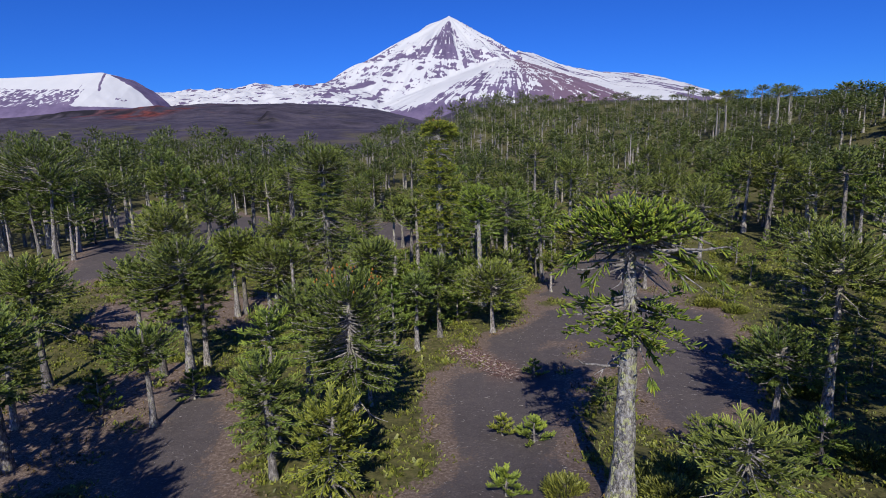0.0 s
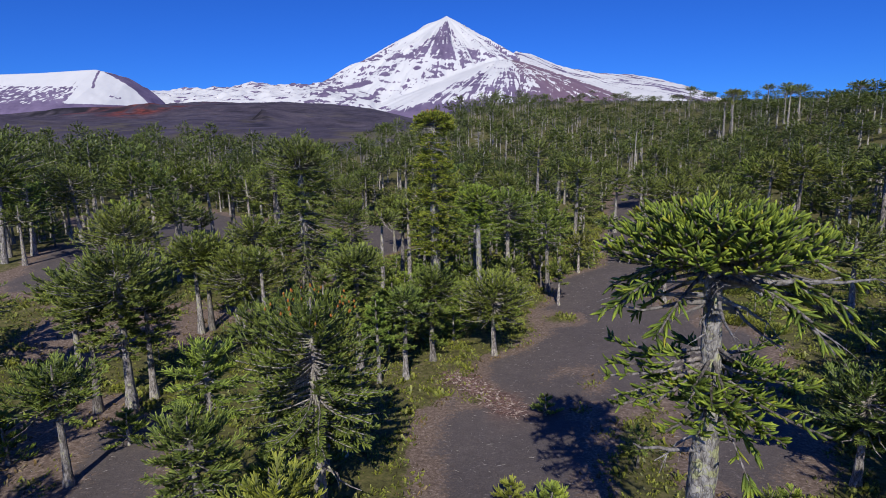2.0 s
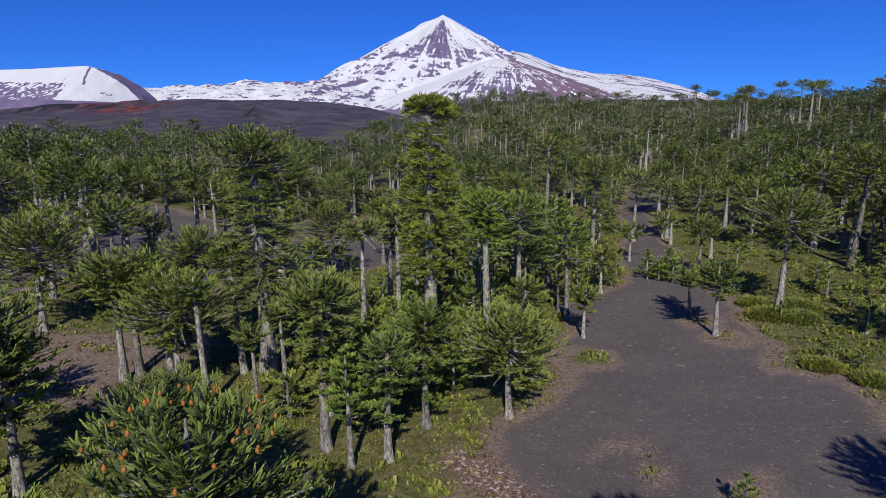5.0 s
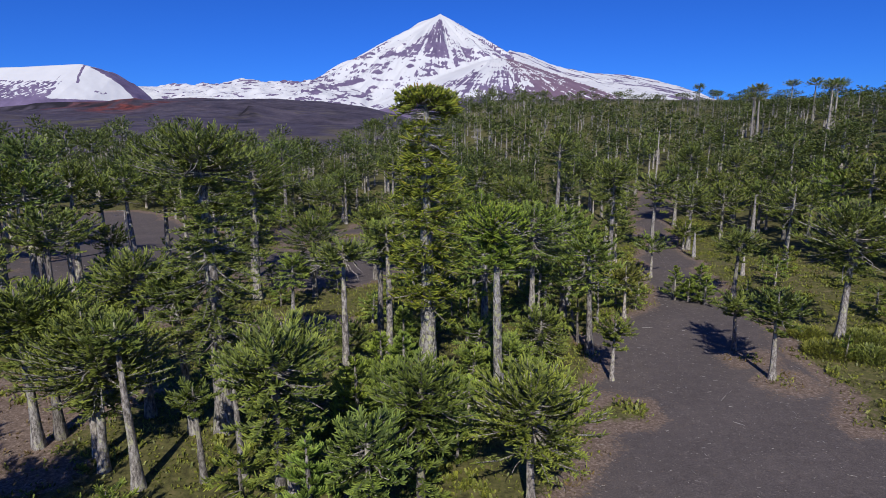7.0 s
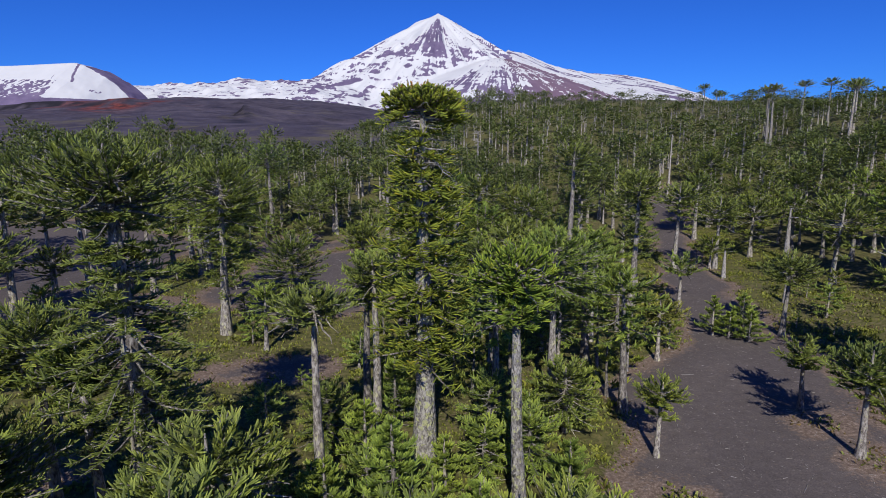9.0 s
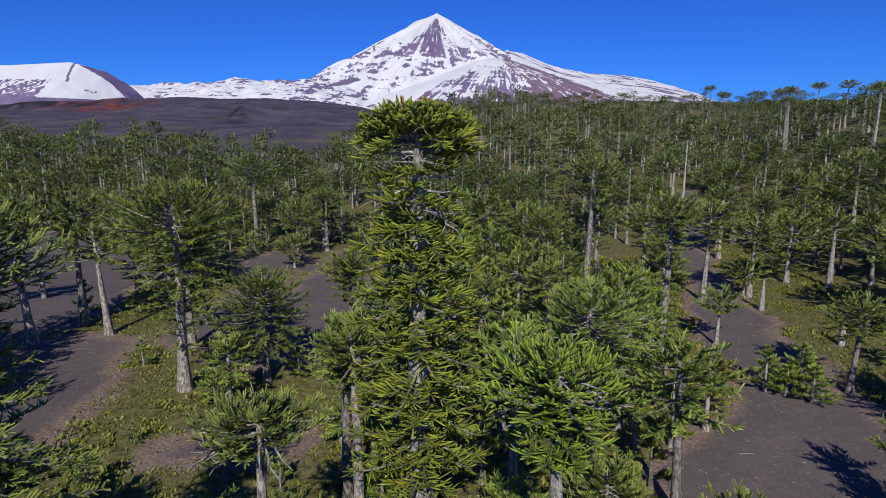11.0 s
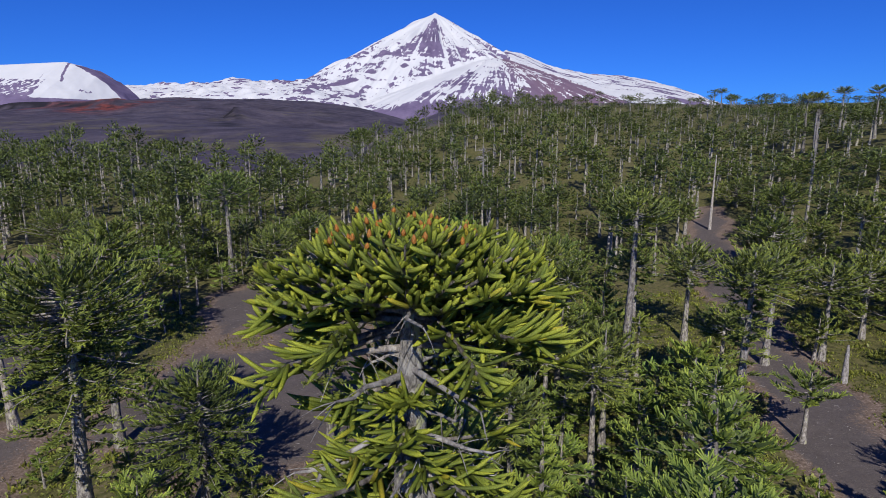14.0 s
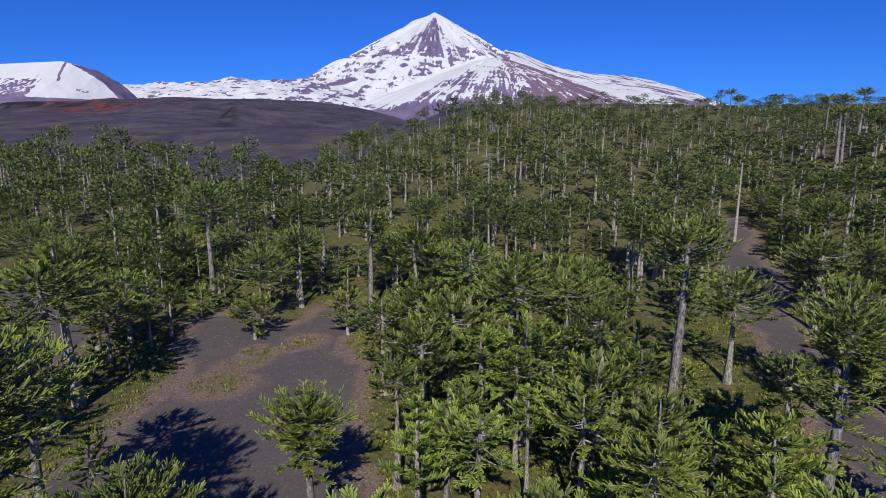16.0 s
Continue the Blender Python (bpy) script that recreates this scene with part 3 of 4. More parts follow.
    cover_in = np.where(naked < 0, np.clip(0.35 + 0.9 / (reach + 0.6), 0.4, 0.85), 1 - naked)
    f = 1 - gen.random(total) ** 1.2 * cover_in[which]
    i0 = np.minimum((f * 5).astype(int), 4)
    w = (f * 5 - i0)[:, None]
    p = curve[which, i0] * (1 - w) + curve[which, i0 + 1] * w
    along = curve[which, i0 + 1] - curve[which, i0]
    along /= np.linalg.norm(along, axis=1, keepdims=True) + 1e-9
    across = np.concatenate([side[which], np.zeros((total, 1))], 1) * (gen.choice([-1, 1], total) * gen.uniform(0.1, 1.2, total) * spread[which])[:, None]
    up = np.zeros((total, 3))
    up[:, 2] = gen.uniform(-0.35, 0.4, total) + lift_[which] * 0.9
    near = fine not in ("far", "farthest")
    way = along * gen.uniform(0.3 if near else 0.2, 0.95 if near else 0.75, total)[:, None] + across * (0.9 if near else 1) + up + gen.normal(0, 0.2 if near else 0.24, (total, 3))
    way /= np.linalg.norm(way, axis=1, keepdims=True)
    length = size * rope[which] * gen.uniform(0.6, 1.25, total) * np.clip(0.55 + 0.35 * reach[which], 0.6, 1)
    p = p + across * size * (0.15 if near else 0.35) - way * (length * 0.15)[:, None]
    bend = gen.uniform(-0.1, 0.1, total) + 0.4 * lift_[which] + np.where(lift_[which] < 0, -0.05, 0.1 + (0.08 if fine == "hero" else 0.12 if near else 0.0))
    thick = rad * gen.uniform(0.8, 1.2, total)
    if fine == "hero":
        # the tiers that the eye comes close to in full, those below a little plainer
        top = which < sum(len(c[0]) for c in (tiers[:2] if kind == "tiered" else tiers[:1]))
        leaf = join([shoots(p[m], way[m], length[m], thick[m] * e, c, k, bend[m], gen) for m, c, k, e in ((top, 5, 7, 1.0), (~top, 4, 5, 1.15))])
        ends = p[top] + way[top] * length[top][:, None]
        ends[:, 2] += bend[top] * length[top]
        return join(wood), leaf, dead, (ends, limbs)
    leaf = {"near": ropes, "close": ridges, "middle": ridges, "plain": ridges}.get(fine, sprays)(p, way, length, thick, bend, gen)
    # shoots of one limb share a tone
    leaf = (*leaf[:3], 0.5 * leaf[3] + 0.47 * np.repeat(gen.random(nb)[which], len(leaf[0]) // total))
    # older shoots inside the crown, coloured darker to deepen its shaded gaps
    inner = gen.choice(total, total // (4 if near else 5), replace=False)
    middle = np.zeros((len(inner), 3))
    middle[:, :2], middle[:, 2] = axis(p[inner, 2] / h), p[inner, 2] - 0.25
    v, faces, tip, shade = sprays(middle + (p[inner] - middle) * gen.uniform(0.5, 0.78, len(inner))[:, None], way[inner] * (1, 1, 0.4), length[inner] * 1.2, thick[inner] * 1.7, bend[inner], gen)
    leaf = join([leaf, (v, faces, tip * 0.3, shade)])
    return join(wood), leaf, dead, None


def part(name, mesh, parent, label=""):
    ob = new(name, mesh)
    ob.parent = parent
    return tagged(ob, label) if label else ob


def cone(root, at, gen, size=1.0):
    """A small upright cone at the tip of a shoot."""
    up = at + np.array([0, 0, 1]) * np.linspace(-0.04, 0.09, 5)[:, None] * size + gen.normal(0, 0.02, 3) * np.linspace(0, 1, 5)[:, None]
    part("cone", mesh_of("cone", *tubes(up[None], np.array([[0.03, 0.046, 0.044, 0.03, 0.01]]) * size, 7), CONE, tip=np.full(35, 0.7), shade=np.full(35, 0.6)), root, "small orange-brown cone")


TREE_LABEL = {
    "umbrella": "monkey puzzle tree with bare grey trunk and umbrella crown",
    "bushy": "bushy monkey puzzle tree with dense rounded green crown",
    "conical": "young conical monkey puzzle tree with bright green shoots",
    "column": "tall old monkey puzzle tree with tiers of branches",
    "flat": "slender monkey puzzle tree with small cap and bare drooping limbs",
    "sapling": "spiky monkey puzzle sapling growing on volcanic soil",
    "tiered": "very tall monkey puzzle tree with tiers of foliage",
    "twotier": "old monkey puzzle tree with two tiers of foliage",
}


def tree(kind, h, r, cb, seed, fine):
    """One monkey puzzle tree at the origin: trunk with its limbs, crown, and on the large ones each bare limb."""
    wood, leaf, dead, ends = araucaria_shape(kind, h, r, cb, seed, fine)
    root = new("sapling" if kind == "sapling" else "araucaria_tree")
    part("trunk", mesh_of("trunk", *wood, OLD_BARK if fine == "hero" else BARK), root)
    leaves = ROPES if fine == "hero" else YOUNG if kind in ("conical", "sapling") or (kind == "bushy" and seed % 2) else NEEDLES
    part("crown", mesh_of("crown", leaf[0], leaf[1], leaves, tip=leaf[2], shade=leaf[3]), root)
    if fine == "hero":
        ends, limbs = ends
        for c, t in zip(*limbs):
            part("limb", mesh_of("limb", *tubes(c[None], t[None], 5), LIMB), root)
        gen = np.random.default_rng(seed)
        q = np.linspace(0, 1, 4)
        for c, t in zip(*dead):
            # a bare limb with a few thin twigs
            n = 4
            at, dirs = c[gen.integers(2, 6, n)], gen.normal(0, 1, (n, 3)) * (1, 1, 0.4) + (c[-1] - c[0]) * 0.5 - (0, 0, 0.5)
            dirs /= np.linalg.norm(dirs, axis=1, keepdims=True)
            twig = at[:, None] + dirs[:, None] * (gen.uniform(0.3, 0.9, n)[:, None] * q)[..., None]
            twig[:, :, 2] -= 0.15 * q**2
            part("dead_limb", mesh_of("dead_limb", *join([tubes(c[None], t[None], 7), tubes(twig, np.full((n, 1), 0.014) * np.linspace(1.2, 0.4, 4), 4)]), DEADWOOD), root, "bare grey twisted limb")
        if kind == "tiered":
            # orange-brown cones at the tips of the top shoots
            high = ends[ends[:, 2] > np.sort(ends[:, 2])[-260]]
            for c in high[gen.choice(len(high), 44, replace=False)]:
                cone(root, c, gen)
    tagged(root, TREE_LABEL[kind], "sapling" if kind == "sapling" else "tree", "monkey puzzle trees of the forest", "thing")
    return root


PLANTED = []


def plant(kind, x, y, h, r, cb, fine=""):
    away = math.hypot(x, max(y - 92, 0))
    fine = fine or ("near" if away < 13 else "close" if away < 27 else "middle" if away < 48 else "plain")
    r = r * (1.1 if kind in ("umbrella", "column") else 1.0)
    root = tree(kind, h, r, cb, 100 + len(PLANTED), fine)
    root.matrix_basis = pose(x, y, float(lift(x, y)), 0, 0, 0)
    PLANTED.append((x, y, r))
    return root


# ---------------------------------------------------------------- the ground
def stretched(inner_a, inner_b, step, outer_a, outer_b, grow=1.045):
    mid = list(np.arange(inner_a, inner_b, step))
    for end, sign in ((outer_b, 1), (outer_a, -1)):
        d, p = step, mid[-1] if sign > 0 else mid[0]
        more = []
        while (end - p) * sign > 0:
            d *= grow
            p += sign * d
            more.append(p)
        mid = mid + more if sign > 0 else more[::-1] + mid
    return np.array(mid)


def sheet(xs, ys, heights):
    gx, gy = np.meshgrid(xs, ys)
    gz = heights(gx, gy)
    nx, ny = len(xs), len(ys)
    i, j = np.meshgrid(np.arange(nx - 1), np.arange(ny - 1))
    a = j * nx + i
    faces = np.stack([a, a + 1, a + nx + 1, a + nx], -1).reshape(-1, 4)
    return gx.ravel(), gy.ravel(), gz.ravel(), faces


def wood_limit(x, y):
    return np.interp(x, [-320, -200, -100, -60, -20, 40, 120], [420, 405, 365, 420, 500, 580, 620]) + (fbm(x / 60, y / 60) - 0.5) * 60


gx, gy, gz, gf = sheet(np.concatenate([stretched(-1390, -1380, 10, -4700, -1380, 1.12), np.arange(-1368, -150, 11.0), (lambda v: v[v > -146])(stretched(-96, 96, 2.3, -150, 4700, 1.07))]), np.concatenate([(lambda v: v[v < 860])(stretched(18, 236, 2.3, -4000, 900, 1.06)), np.arange(870, 1830, 10.0), stretched(1840, 1860, 11, 1839, 4700, 1.12)]), lift)
wood_edge = wood_limit(gx, gy)
bare = smooth(-30, 40, gy - wood_edge)
rough = fbm(gx / 22, gy / 40)
red = np.exp(-(((gx + 628) / 48) ** 2 + ((gy - 1215) / 110) ** 2)) * smooth(0.35, 0.5, rough) * 1.9 + 0.5 * smooth(0.6, 0.7, fbm(gx / 60 + 7, gy / 60)) * smooth(1000, 1150, gy) * smooth(-420, -560, gx)
turf = np.clip(0.9 * smooth(1000, 700, gy) + 1.3 * np.exp(-(((gx + 285) / 60) ** 2 + ((gy - 1080) / 170) ** 2)) * smooth(0.35, 0.5, rough), 0, 1)
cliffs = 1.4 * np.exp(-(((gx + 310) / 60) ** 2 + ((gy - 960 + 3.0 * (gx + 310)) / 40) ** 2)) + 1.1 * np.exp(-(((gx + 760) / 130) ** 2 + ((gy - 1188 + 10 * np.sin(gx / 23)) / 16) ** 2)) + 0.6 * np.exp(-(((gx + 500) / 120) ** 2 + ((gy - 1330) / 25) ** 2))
# painted shadow along the cliffs, plus scattered dark rock patches
shaded_basalt = np.clip(cliffs * smooth(0.42, 0.56, fbm(gx / 12, gy / 22)) * 1.5 + 0.6 * smooth(0.66, 0.72, fbm(gx / 20 + 4, gy / 26)) * smooth(800, 1000, gy), 0, 1)
ground = new("ground", mesh_of("ground", np.stack([gx, gy, gz], -1), gf, GROUND, sand=sandy(gx, gy), bare=bare, red=np.clip(red, 0, 1), turf=turf, shaded_basalt=shaded_basalt, dead=fallen(gx, gy)))
tagged(ground, "dark volcanic sand with dry litter and low green cover", "ground", kind="structure")


# ---------------------------------------------------------------- the mountains
PEAK = (-6.0, 3026.0, 642.0)
FAN = (244.0, 2600.0, 380.0)


def volcano_height(x, y):
    dx, dy = x - PEAK[0], y - PEAK[1]
    rr, turn = np.hypot(dx, dy), np.arctan2(dy, dx)
    ribs = (fbm(turn * 9 + 40, rr / 260, 4) - 0.5) * np.minimum(rr, 320) * 0.2
    west = smooth(60, -200, dx)
    cone = 642 - (0.66 - 0.115 * west) * rr + 0.00013 * (1 - west) * rr**2 - 26 * np.exp(-((rr / 45) ** 2)) * 0.2 + ribs
    cone = np.maximum(cone - 0.25 * np.maximum(-dy - 350, 0), 60) + 11 * np.exp(-(((x + 112) / 40) ** 2 + ((y - 3010) / 60) ** 2))
    # long ridges on both sides
    right = np.interp(x, [150, 340, 426, 584, 742, 914, 1059, 1146, 1265, 1500], [300, 462, 436, 376, 342, 334, 312, 288, 232, 90])
    right = right - 0.3 * np.abs(y - 3000) * (1 - 0.3 * smooth(500, 900, x)) + (fbm(x / 60, y / 90) - 0.5) * 22
    left = np.interp(x, [-1700, -1399, -1275, -1176, -1005, -857, -686, -588, -514, -300, -60], [215, 244, 258, 266, 268, 282, 275, 280, 282, 250, 60])
    left = left - 0.22 * np.abs(y - 2600) + (fbm(x / 40, y / 50) - 0.5) * 30
    # the lower cone in front
    fr, ft = np.hypot(x - FAN[0], y - FAN[1]), np.arctan2(y - FAN[1], x - FAN[0])
    front = FAN[2] - 0.37 * fr - 12 * np.exp(-((fr / 50) ** 2)) + (fbm(ft * 22, fr / 300, 3) - 0.5) * np.minimum(fr, 150) * 0.1
    z = np.maximum(np.maximum(cone, right), np.maximum(left, front))
    return 30 + (z - 30) * smooth(1640, 2320, y)


def band(x, z, ax, az, bx, bz, wide):
    """1 near the line from (ax, az) to (bx, bz) on the face of the mountain, 0 away from it."""
    dx, dz = bx - ax, bz - az
    t = np.clip(((x - ax) * dx + (z - az) * dz) / (dx * dx + dz * dz), 0, 1)
    return np.exp(-((np.hypot(x - ax - t * dx, z - az - t * dz) / wide) ** 2))


def volcano_snow(x, y, z):
    """How much snow lies: full on the left edge, rock below the summit, streaks everywhere that run down the slope."""
    d, s = 642 - z, x - PEAK[0]
    a = s / np.maximum(d, 14)
    streak = fbm(a * 9 + 31, d / 120 + 3, 4)
    fine = fbm(a * 38 + 11, d / 60, 3)
    blot = fbm(x / 55 + 3, z / 17 + x / 90, 4)
    ledge = fbm(x / 40 + 9, (z + 0.12 * x) / 6, 3)
    right = smooth(-0.15, 0.3, a)
    # the dark wedge that leans left below the summit
    wedge = smooth(-0.84, -0.66, (s - 7) / np.maximum(d - 30, 4)) * smooth(0.2, -0.04, (s - 7) / np.maximum(d - 30, 4)) * smooth(34, 48, d) * smooth(285, 215, d)
    snow = 1.0 - 0.8 * wedge * (0.15 + 0.85 * smooth(0.62, 0.5, fine * 0.6 + streak * 0.4)) - 0.16 * right * smooth(20, 60, d) - 0.12 * smooth(170, 260, d)
    snow += (fine - 0.5) * (0.75 + 1.5 * right * smooth(30, 80, d)) + (streak - 0.5) * (0.3 + 0.5 * right)
    snow += ((blot - 0.5) * 1.5 + (ledge - 0.5) * 1.5 - 0.08) * smooth(165, 250, d) * np.maximum(smooth(-1.6, -1.2, a), smooth(260, 320, d))
    snow += ((fbm(x / 15 + 2, (z + 0.2 * x) / 4.5, 3) - 0.5) * 1.5 - 0.05) * smooth(70, 150, d)
    snow -= 0.9 * band(s, d, -152, 50, -205, 103, 11) * smooth(0.3, 0.5, fine) + 0.7 * band(s, d, -255, 178, -350, 248, 9) + 0.6 * band(s, d, -350, 248, -560, 312, 6)
    snow -= 0.5 * band(s, d, -140, 240, -260, 262, 12) + 0.55 * band(s, d, -60, 268, 20, 250, 11) + 0.6 * band(s, d, -330, 365, -440, 395, 14)
    # the right ridge: thin rock lines along the slope
    lines = fbm((z + 0.42 * x) / 9 + 5, x / 90, 3)
    snow = np.where(x > 330, 0.98 + (lines - 0.5) * 1.7 + (fine - 0.5) * 0.6 - 0.35 * smooth(25, 5, d - 0.44 * s - 70), snow)
    # the left ridge: white with small dark ledges
    snow = np.where(x < -560, 0.93 + (fbm(x / 26, z / 5, 3) - 0.5) * 2.6 - 0.5 * smooth(246, 262, z) * smooth(0.4, 0.6, fbm(x / 40 + 2, x * 0)), snow)
    # snow-filled gullies that fan out down the lower cone, below its white rim
    fr = np.hypot(x - FAN[0], y - FAN[1])
    fd = FAN[2] - z
    fa = (x - FAN[0]) / np.maximum(fd, 8)
    rim = smooth(-1.25, -1.9, fa) + smooth(26, 6, fd)
    fan = 0.95 - 0.46 * smooth(15, 190, fd) - 0.22 * smooth(-0.9, 1.2, fa) + (fbm(fa * 21 + 3, z / 30, 3) - 0.5) * 2.2 + (fbm(fa * 47 + 3, z / 14, 2) - 0.5) * 1.1 + 0.9 * rim + 0.02 + (ledge - 0.5) * 1.6 * smooth(20, 60, fd)
    fan -= 0.8 * band(x - FAN[0], fd, 5, 4, 250, 128, 7 + 0.06 * fd) + 0.22 * smooth(0.5, 1.7, fa) * smooth(60, 130, fd)
    snow = np.where((FAN[2] - 0.37 * fr > z - 14) & (fr < 640) & (fa < 2.2), fan, snow)
    low = 150 + (fbm(x / 90, y / 90) - 0.5) * 40
    return snow - smooth(20, -30, z - low) * 1.3


vx, vy, vz, vf = sheet(np.concatenate([np.arange(-1800, -640, 7.0), np.arange(-640, 760, 4.5), np.arange(760, 1640, 8.0)]), np.concatenate([np.arange(1640, 2160, 40.0), np.arange(2160, 2690, 9.0), np.arange(2690, 3090, 7.0), np.arange(3100, 3500, 60.0)]), volcano_height)
vred = smooth(-0.3, 1.0, (vx - FAN[0]) / np.maximum(FAN[2] - vz, 8)) * (vx > 220) * (vx < 700) * (vz < FAN[2]) * (vy < 2750) * 0.6
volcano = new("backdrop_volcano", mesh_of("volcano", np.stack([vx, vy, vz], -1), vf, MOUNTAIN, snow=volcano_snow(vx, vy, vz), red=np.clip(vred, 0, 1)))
tagged(volcano, "snow-covered volcanic cone with streaks of lava rock in haze-purple colour", "mountain", kind="structure")


def dome_top(x):
    return np.interp(x, [-2600, -1900, -1470, -1357, -1240, -1165, -1128, -1064, -1012, -960], [205, 258, 262, 264, 269, 272, 262, 226, 180, 120])


def dome_height(x, y):
    top, face = dome_top(x), np.maximum(np.abs(y - 1960) - 12, 0)
    z = np.maximum(top - 0.5 * face * smooth(1960, 1940, y) - 0.05 * np.abs(y - 1960) + (fbm(x / 40, y / 40) - 0.5) * 9 * smooth(-1180, -1120, x), 40)
    return 20 + (z - 20) * smooth(1500, 1740, y)


def dome_snow(x, y, z):
    """White cap and face, a thin dark edge on the right, specks of snow on the lower left."""
    top = dome_top(x)
    speck = fbm(x / 7, z / 4 + y / 40, 3)
    line = 218 - 0.05 * (x + 1400) + (fbm(x / 60, y / 90) - 0.5) * 20
    under = 0.26 + (speck - 0.5) * 2.0 + 0.25 * smooth(60, 0, line - z)
    snow = np.where(z > line, 1.1, under)
    foot = -1170 + (272 - z) * 0.2
    snow = np.where(x > foot, 1.05, snow)
    edge = np.maximum(smooth(3.5, 0.5, top - z), smooth(1948, 1958, y)) * smooth(-1150, -1120, x)
    snow = snow - 1.6 * edge - 0.8 * band(x, z, -1152, 268, -1122, 205, 5) - 0.75 * band(x, z, -1182, 226, -1168, 190, 3)
    snow -= 0.9 * band(x, z, -1072, 178, -1052, 172, 5) * (fbm(x / 3, z / 4) > 0.42)
    return snow - smooth(152, 144, z) * 1.5


dx_, dy_, dz_, df_ = sheet(np.concatenate([np.arange(-2300, -1500, 10.0), np.arange(-1500, -930, 3.0)]), np.concatenate([np.arange(1500, 1700, 40.0), np.arange(1700, 1990, 7.0), np.arange(2000, 2100, 25.0)]), dome_height)
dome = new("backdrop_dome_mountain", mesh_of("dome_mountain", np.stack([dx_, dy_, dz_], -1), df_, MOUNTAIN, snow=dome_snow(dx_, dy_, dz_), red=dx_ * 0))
tagged(dome, "rounded snow-capped mountain with dark rocky flank", "mountain", kind="structure")


# ---------------------------------------------------------------- the trees near the way
plant("umbrella", -26.4, 48.0, 9.5, 2.8, 5.6)
plant("sapling", -32.6, 50.5, 4.5, 1.9, 0.2)
plant("sapling", -25.3, 53.5, 3.1, 2.0, 0.4)
plant("umbrella", -28.6, 60.0, 15.4, 4.4, 4.9)
plant("umbrella", -27.6, 62.0, 11.6, 3.1, 3.9)
plant("umbrella", -31.1, 59.0, 11.7, 2.6, 5.2)
plant("umbrella", -45.4, 90.0, 13.7, 5.3, 3.9)
plant("umbrella", -30.9, 80.0, 13.0, 3.4, 7.1)
plant("umbrella", -24.6, 77.5, 11.9, 4.6, 4.7)
plant("umbrella", -14.3, 55.0, 11.8, 3.3, 5.4)
coned = plant("bushy", -8.1, 45.0, 14.6, 4.4, 3.4)
plant("bushy", -14.3, 44.3, 11.8, 2.5, 6.3)
plant("bushy", -13.0, 39.2, 9.8, 2.8, 2.2)
plant("bushy", -8.0, 36.3, 7.9, 3.0, 0.4)
plant("bushy", 14.2, 27.0, 5.7, 3.1, 2.5)
plant("sapling", 4.0, 45.0, 1.9, 1.4, 0.1)
plant("sapling", 6.4, 43.7, 2.2, 1.7, 0.1)
plant("sapling", 3.4, 34.9, 1.9, 1.6, 0.3)
plant("sapling", 8.5, 58.6, 2.1, 1.2, 0.1)
plant("sapling", 20.1, 42.5, 2.5, 1.3, 0.2)
plant("umbrella", 30.0, 45.0, 16.7, 4.3, 7.8)
plant("umbrella", 26.9, 46.6, 8.6, 3.4, 3.0)
plant("umbrella", 49.4, 80.0, 12.7, 4.6, 6.5)
plant("umbrella", -84.9, 113.8, 10.9, 5.3, 2.9)
plant("umbrella", -80.0, 112.0, 21.5, 8.1, 9.0)
plant("umbrella", -73.6, 124.0, 15.5, 5.5, 6.1)
plant("bushy", -49.6, 66.0, 10.4, 5.6, 2.5)
plant("sapling", -7.8, 52.0, 7.7, 1.6, 4.4)
plant("umbrella", -25.8, 79.0, 12.0, 2.5, 7.0)
plant("column", -18.1, 83.5, 24.8, 4.0, 7.5)
plant("umbrella", -9.2, 68.5, 13.9, 2.9, 4.0)
plant("umbrella", -4.3, 66.8, 9.9, 2.4, 3.1)
plant("umbrella", -1.7, 71.8, 11.0, 2.9, 2.6)
plant("umbrella", 5.2, 73.5, 10.0, 4.2, 4.6)
plant("flat", -9.0, 88.0, 15.3, 2.8, 12.7)
plant("umbrella", -30.2, 81.5, 12.8, 3.7, 5.9)
plant("umbrella", -25.3, 85.5, 14.6, 3.4, 9.7)
plant("umbrella", -21.1, 75.6, 12.6, 1.8, 11.0)
plant("umbrella", -20.5, 83.0, 13.7, 2.3, 10.1)
plant("umbrella", -17.0, 76.4, 7.8, 1.5, 4.8)
plant("umbrella", -14.4, 76.7, 9.5, 1.2, 5.2)
plant("umbrella", -10.2, 74.2, 13.0, 3.1, 5.9)
plant("conical", -6.9, 66.0, 9.5, 1.8, 3.7)
plant("conical", -6.7, 80.0, 8.0, 2.4, 2.3)
plant("conical", -3.4, 83.0, 8.9, 2.8, 1.8)
plant("umbrella", 4.5, 86.0, 18.8, 2.6, 15.2, "hero")
plant("bushy", 9.8, 97.0, 6.6, 3.2, 0.4)
plant("bushy", 5.8, 90.0, 6.0, 2.3, 0.3)
plant("umbrella", -6.1, 97.0, 15.8, 2.2, 13.1)
plant("umbrella", 16.1, 93.0, 6.9, 2.0, 3.1)
plant("umbrella", 23.1, 111.5, 7.6, 2.5, 3.3)
plant("umbrella", 31.3, 99.4, 7.0, 2.1, 3.9)
plant("umbrella", 31.1, 91.8, 9.3, 2.9, 4.6)
plant("umbrella", 43.0, 99.9, 15.8, 5.1, 6.4)
plant("umbrella", 40.0, 117.1, 10.5, 3.2, 6.3)
plant("umbrella", 46.7, 150.0, 6.4, 3.1, 3.0)
plant("umbrella", 56.4, 155.0, 12.4, 5.4, 2.0)
plant("umbrella", 57.5, 181.1, 12.1, 5.3, 5.4)
plant("umbrella", 56.5, 133.0, 13.7, 4.7, 4.9)
